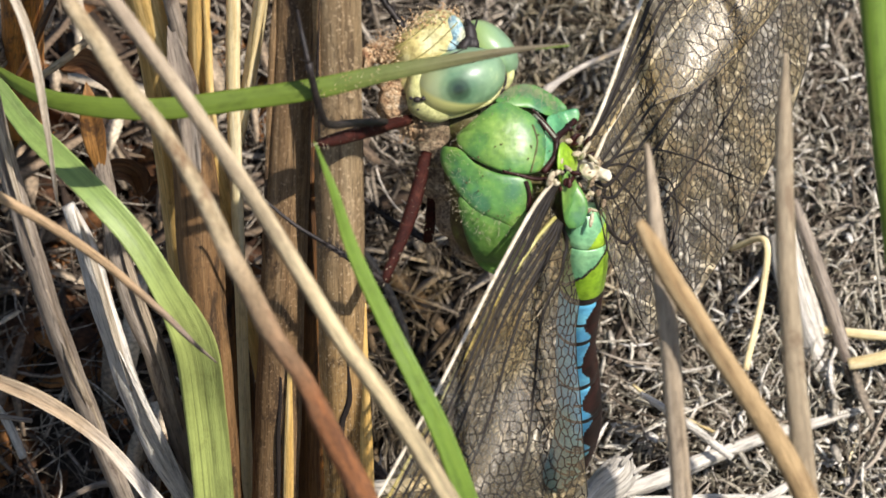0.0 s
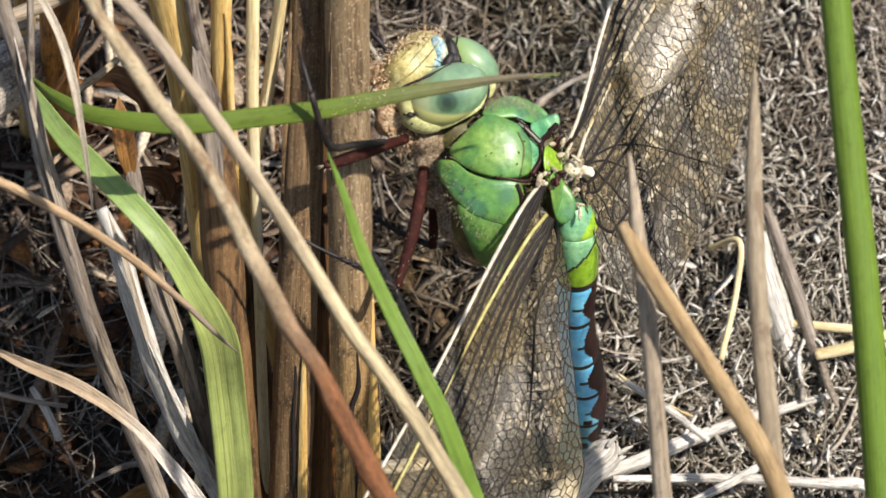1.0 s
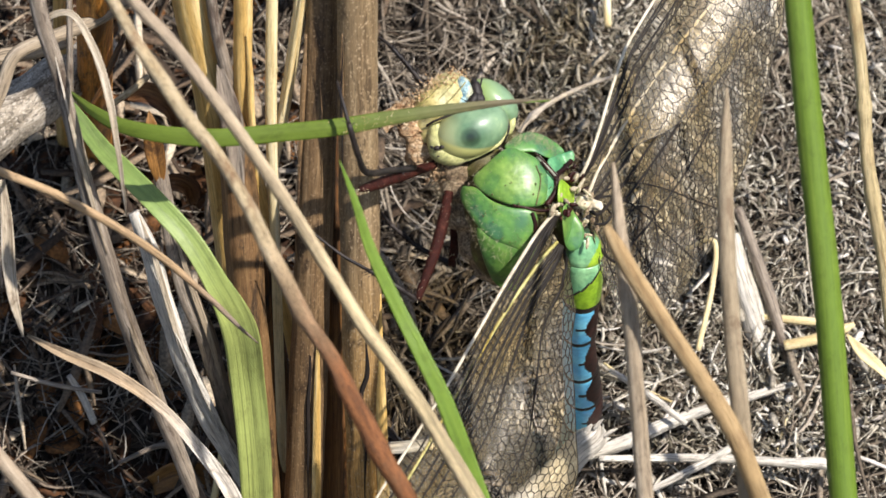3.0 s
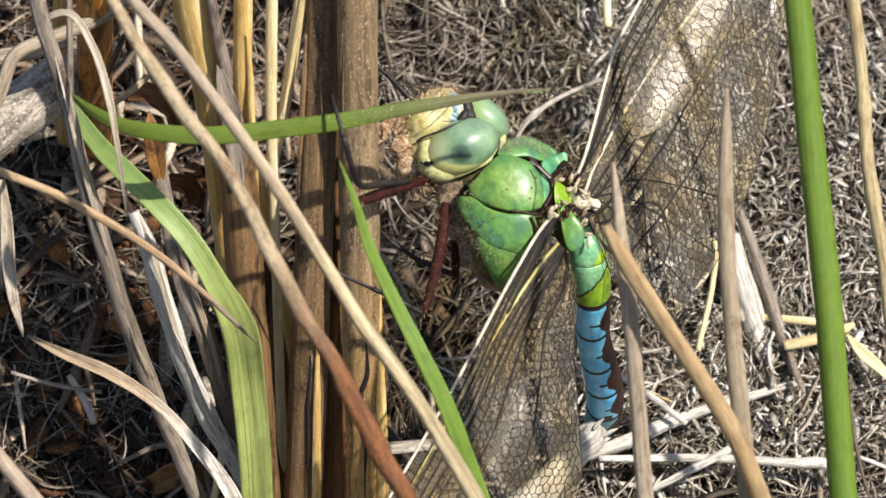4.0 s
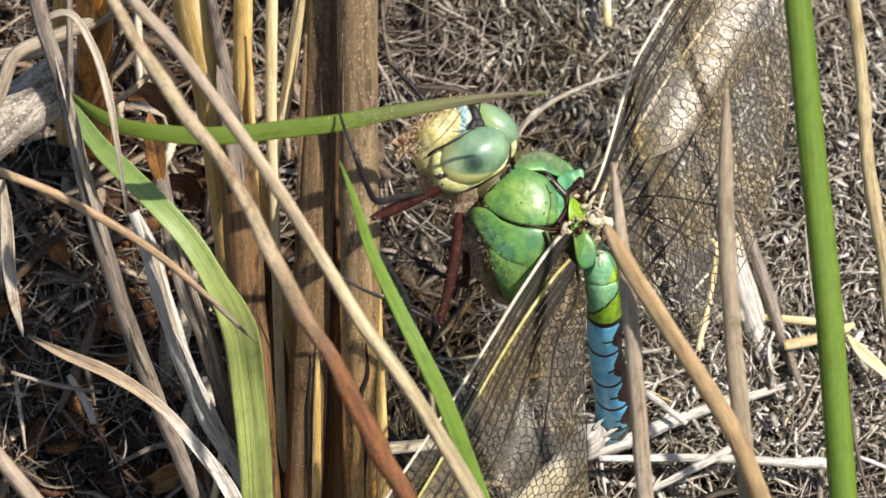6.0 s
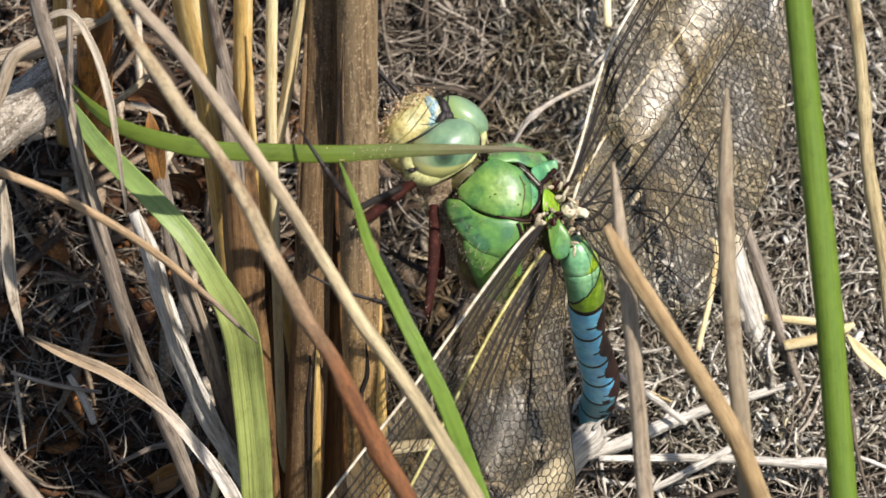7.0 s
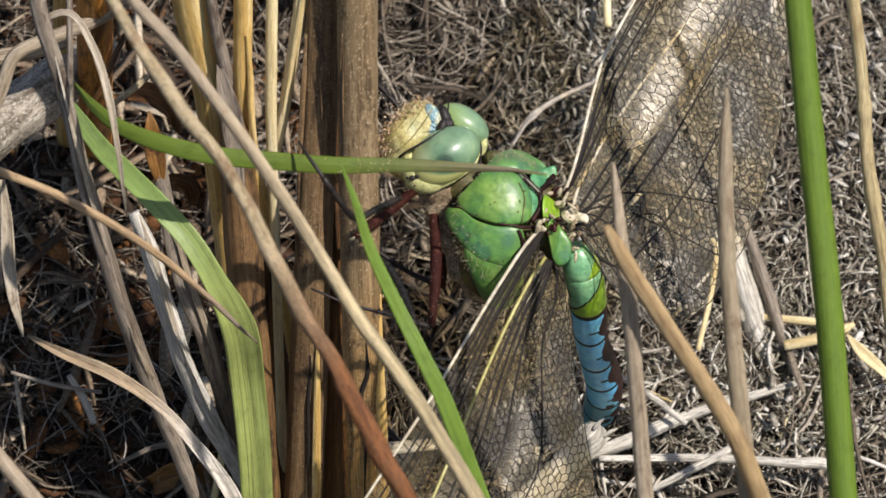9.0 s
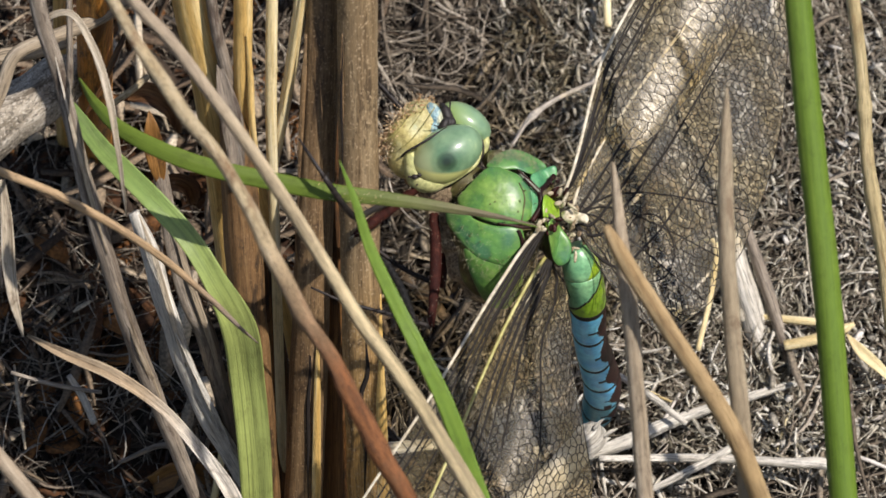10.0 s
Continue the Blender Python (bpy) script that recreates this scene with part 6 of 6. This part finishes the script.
legs = [
    build_leg([(*(-0.8, 8.6, 1.0), 0.45), (*(-4.6, 7.3, 6.5), 0.56), (*(-7.2, 6.4, 9.5), 0.48), (*(-8.0, 6.2, 10.5), 0.26)], [(*(-2.7, 8.3, 5.0), 0.3), (*(-5.2, 8.0, 9.0), 0.33), (*(-7.3, 7.8, 13.5), 0.34), (*(-8.0, 9.2, 17.0), 0.32), (*(-8.9, 12.4, 19.6), 0.28)], [(*(-8.9, 12.4, 19.6), 0.24), (*(-9.6, 14.9, 19.4), 0.19), (*(-10.0, 16.6, 18.0), 0.1)], 1),
    build_leg([(*(0.6, 5.9, 0.0), 0.5), (*(-0.5, 1.2, 2.0), 0.58), (*(-2.7, -4.6, 3.0), 0.4)], [(*(-2.7, -4.6, 3.0), 0.3), (*(-4.6, -3.3, 4.0), 0.26), (*(-7.4, -1.6, 4.0), 0.22)], [(*(-7.4, -1.6, 4.0), 0.18), (*(-10.2, 0.1, 5.0), 0.15), (*(-12.9, 2.3, 5.0), 0.1)], 2),
    build_leg([(*(1.3, 4.0, -4.0), 0.5), (*(1.1, 1.2, -5.0), 0.5), (*(0.8, -1.2, -7.0), 0.42)], [(*(0.8, -1.2, -7.0), 0.3), (*(-2.5, 0.6, -7.0), 0.24), (*(-5.3, 2.9, -6.0), 0.2)], [(*(-5.3, 2.9, -6.0), 0.18), (*(-6.4, 4.5, -5.0), 0.12), (*(-6.9, 5.6, -4.0), 0.08)], 3),
    build_leg([(*(0.9, 7.9, -4.0), 0.45), (*(0.1, 11.5, -5.0), 0.45), (*(-0.9, 15.4, -5.0), 0.36)], [(*(-0.9, 15.4, -5.0), 0.28), (*(-2.9, 18.2, -4.5), 0.26), (*(-4.7, 20.3, -4.0), 0.22)], [(*(-4.7, 20.3, -4.0), 0.18), (*(-5.6, 21.1, -3.0), 0.14), (*(-6.2, 21.4, -2.0), 0.08)], 4),
]

# ---- bent blade that sways across the clump ----
SWAY = (-31.9, -2.7, 67.4)
LEAF_TIPPED = fibre_material("green rush with a withered tip", (0.085, 0.13, 0.014), (0.11, 0.165, 0.02), (0.135, 0.195, 0.03), (0.16, 0.15, 0.05), 0.68, (1.4, 0.02), 0.5, 0.2, gloss=0.3, grain=0.14, along=(33, 49, (0.22, 0.185, 0.115)))
sway_blade = new("swaying_blade")


def build_sway_blade():
    ox, oy, oz = SWAY
    pts = [(*(-36.6, 6.1, 63.9), 0.11), (*(-34.0, 1.0, 65.5), 0.53), (*(-31.1, -2.3, 66.3), 0.72), (*(-26.9, -4.4, 66.9), 0.84), (*(-22.0, -5.4, 67.3), 0.88), (*(-15.5, -5.5, 68.0), 0.88), (*(-10.0, -5.5, 68.7), 0.84), (*(-4.6, -4.9, 69.4), 0.7), (*(0.9, -4.4, 70.0), 0.53), (*(6.3, -4.0, 70.5), 0.26), (*(10.4, -3.8, 70.7), 0.04)]
    loc = [(p[0] - ox, p[1] - oy, p[2] - oz, p[3]) for p in pts]
    part("leaf_strip", blade(loc, n=80, fold=0.15, thick=0.9, across=9, ribs=0.008), LEAF_TIPPED, sway_blade)
    rib = [(p[0] - 0.02, p[1] - 0.12, p[2] - 0.1, 0.05 + 0.06 * p[3]) for p in loc]
    part("midrib", tube(rib, sides=6, n=70), LEAF_GREEN, sway_blade, "pale green midrib")
    rng = np.random.RandomState(77)
    bm = bmesh.new()
    for _ in range(38):
        u = rng.normal(-7.0, 2.0)
        p = Vector((u - ox, -5.3 - oy, 69.0 + 0.12 * (u + 7) - oz)) + UP * rng.uniform(-0.75, 0.75) + NEAR * 0.5
        ball(bm, p, basis(rng.normal(0, 1, 3), rng.normal(0, 1, 3)), (rng.uniform(0.04, 0.11), 0.04, 0.04), 1)
    tagged(part("crumb", bm, FLUFF, sway_blade, "buff crumbs dropped on the blade"), kind="stuff")
    tagged(sway_blade, "bent green rush blade with a withered tip, crossing the reeds", "leaf")


build_sway_blade()


# ---- things that move ----
def fly_pose(du, dv, roll, pitch=0.0):
    """The dragonfly moved by du, dv millimetres, turned roll degrees to its left and pitch degrees."""
    return BENCH @ pose((ROOT[0] + du) * MM, (ROOT[1] + dv) * MM, ROOT[2] * MM, pitch, 0, roll)


def part_pose(ob, rx=0.0, ry=0.0, rz=0.0, du=0.0, dv=0.0, dw=0.0, spin=0.0):
    """The rest pose of a part turned about its root in the dragonfly's space, and spun about its own length."""
    m = rest[ob.name]
    return Matrix.Translation(m.translation + Vector((du, dv, dw)) * MM) @ pose(0, 0, 0, rx, ry, rz) @ m.to_3x3().to_4x4() @ pose(0, 0, 0, spin)


rest = {ob.name: ob.matrix_basis.copy() for ob in (head, abdomen, fore_r, hind_r, fore_l, hind_l)}


# seconds, shift right and up in millimetres, roll in degrees
BODY_ROWS = [
    (0, -1.79, 1.78, -0.7), (0.5, -1.76, 1.66, 1.5), (1, -2.1, 2.26, 4.8), (1.5, -1.51, 1.1, 3.0), (2, -0.48, 0.05, 1.1),
    (2.5, 0.0, 0.0, 0.0), (4, -0.25, -0.3, 6.3), (4.5, -0.73, -0.02, 7.4), (5, -0.51, -0.19, 7.0), (5.5, -0.09, -1.02, 5.9),
    (5.7, 1.65, -2.07, 3.0), (6.8, -1.45, -1.01, 3.6), (7, -1.45, -1.01, 3.6), (7.5, -1.25, -1.52, 5.9), (8, -0.92, -1.68, 5.5),
    (8.5, -1.09, -1.68, 5.5), (9, -1.43, -1.63, 5.1), (9.5, -1.43, -1.63, 4.8), (10, -1.43, -1.63, 4.8),
]
HEAD_ROWS = [
    (0, 0.34, -0.37, -2.5), (0.5, 0.14, -0.21, -1.6), (1, 0.29, 0.08, -2.3), (1.5, 0.2, 0.03, -2.8), (2, 0.04, 0.03, -0.8),
    (2.5, 0.0, 0.0, 0.0), (4, -0.13, -0.86, -6.3), (4.5, 0.41, -1.01, -10.9), (5, 0.36, -0.9, -11.0), (5.5, -0.1, -0.43, -3.1),
    (5.7, -0.4, -0.56, -0.4), (6.8, -1.12, -0.63, 3.7), (7, -1.12, -0.63, 3.7), (7.5, -0.95, -0.61, 2.7), (8, -0.85, -0.56, 2.4),
    (8.5, -0.93, -0.61, 2.4), (9, -0.88, -0.51, 2.8), (9.5, -0.9, -0.52, 3.8), (10, -0.7, -0.44, 3.5),
]
SWAY_ROWS = [(0.0, 2.7), (0.5, 2.7), (1.0, 1.4), (1.5, 0.2), (2.0, 0.0), (2.7, 0.0), (4.0, 1.5), (4.5, 1.8), (5.0, 1.6), (5.5, 1.2), (5.8, 1.2),
             (6.8, 0.3), (6.9, -5.5), (7.0, -6.7), (7.5, -7.8), (8.0, -8.4), (8.5, -8.8), (9.0, -9.6), (9.5, -9.6), (9.7, -11.5), (10.0, -16.5)]


def motions():
    walk(fly, [(t, fly_pose(du, dv, roll)) for t, du, dv, roll in BODY_ROWS])
    walk(head, [(t, part_pose(head, rz=roll, du=du, dv=dv)) for t, du, dv, roll in HEAD_ROWS])
    walk(abdomen, [(t, part_pose(abdomen, rx=rx, rz=rz, du=du) @ Matrix.Rotation(radians(roll), 4, (0, -0.53, -0.85))) for t, rx, rz, du, roll in
                   ((0.0, 0, 0, -0.9, 14), (2.7, 0, 0, -0.9, 14), (4.0, 3, 2, -0.6, 13), (5.5, 3, 2, -0.5, 13), (6.8, 8, 8, -0.1, 10), (10.0, 8, 7, -0.1, 10))])
    walk(fore_l, [(t, part_pose(fore_l, rz=rz)) for t, rz in ((0.0, 4.7), (0.5, 2.2), (1.0, -1), (2.0, 0), (2.7, 0), (4.0, -3.3), (4.5, -5.6), (5.5, -3.5), (6.8, -7), (7.5, -10), (8.0, -4.5), (9.0, -5), (9.5, -6), (10.0, -5))])
    walk(hind_l, [(t, part_pose(hind_l, rz=rz)) for t, rz in ((0.0, 2.7), (0.5, 1.0), (1.0, -1), (2.0, 0), (2.7, 0), (4.0, -5), (5.5, -3.8), (6.8, -1), (7.5, 1), (8.9, 2.6), (10.0, 2.5))])
    walk(fore_r, [(t, part_pose(fore_r, rz=rz)) for t, rz in ((0.0, -1), (1.0, -2), (2.0, 0), (2.7, 0), (4.5, -3.7), (5.1, -3.5), (5.2, 0), (5.3, -3), (5.7, -2), (6.8, -1), (7.5, -0.7), (8.0, -1.5), (10.0, -0.6))])
    walk(hind_r, [(t, part_pose(hind_r, rz=rz, spin=a)) for t, rz, a in ((0.0, 4, 20), (2.0, 4, 22), (2.7, 4, 22), (4.0, 0, 12), (5.1, 0, 12), (5.2, 8, 18), (5.3, 2, 12), (5.7, 4, 12), (6.8, 0, 0), (10.0, 0, 0))])
    # the prey is chewed up and drawn into the mouth
    gone = hv(2.2, 0.8, -2.4) * MM
    walk(prey, [(t, Matrix.Translation(gone * f)) for t, f in ((0.0, 0), (4.0, 0.05), (5.7, 0.3), (6.8, 1), (10.0, 1))])
    for leg, hip, rows in ((legs[0], (-0.8, 8.6, 1.0), ((0.0, -2), (1.0, -4), (2.0, 0), (2.7, 0), (4.0, -6), (5.0, -7), (5.7, -3), (6.8, 15), (10.0, 14))),
                           (legs[1], (0.6, 5.9, 0.0), ((0.0, 0), (4.0, 0), (5.7, 2), (6.8, 10), (10.0, 11)))):
        hinge = Matrix.Translation(Vector(rel(hip)) * MM)
        walk(leg, [(t, hinge @ pose(0, 0, 0, 0, 0, a) @ hinge.inverted()) for t, a in rows])
    at = Matrix.Translation(Vector(SWAY) * MM) @ BENCH.to_3x3().to_4x4()
    back = BENCH.to_3x3().to_4x4().inverted()
    walk(sway_blade, [(t, at @ pose(0, 0, 0, 0, 0, a) @ back) for t, a in SWAY_ROWS])


motions()
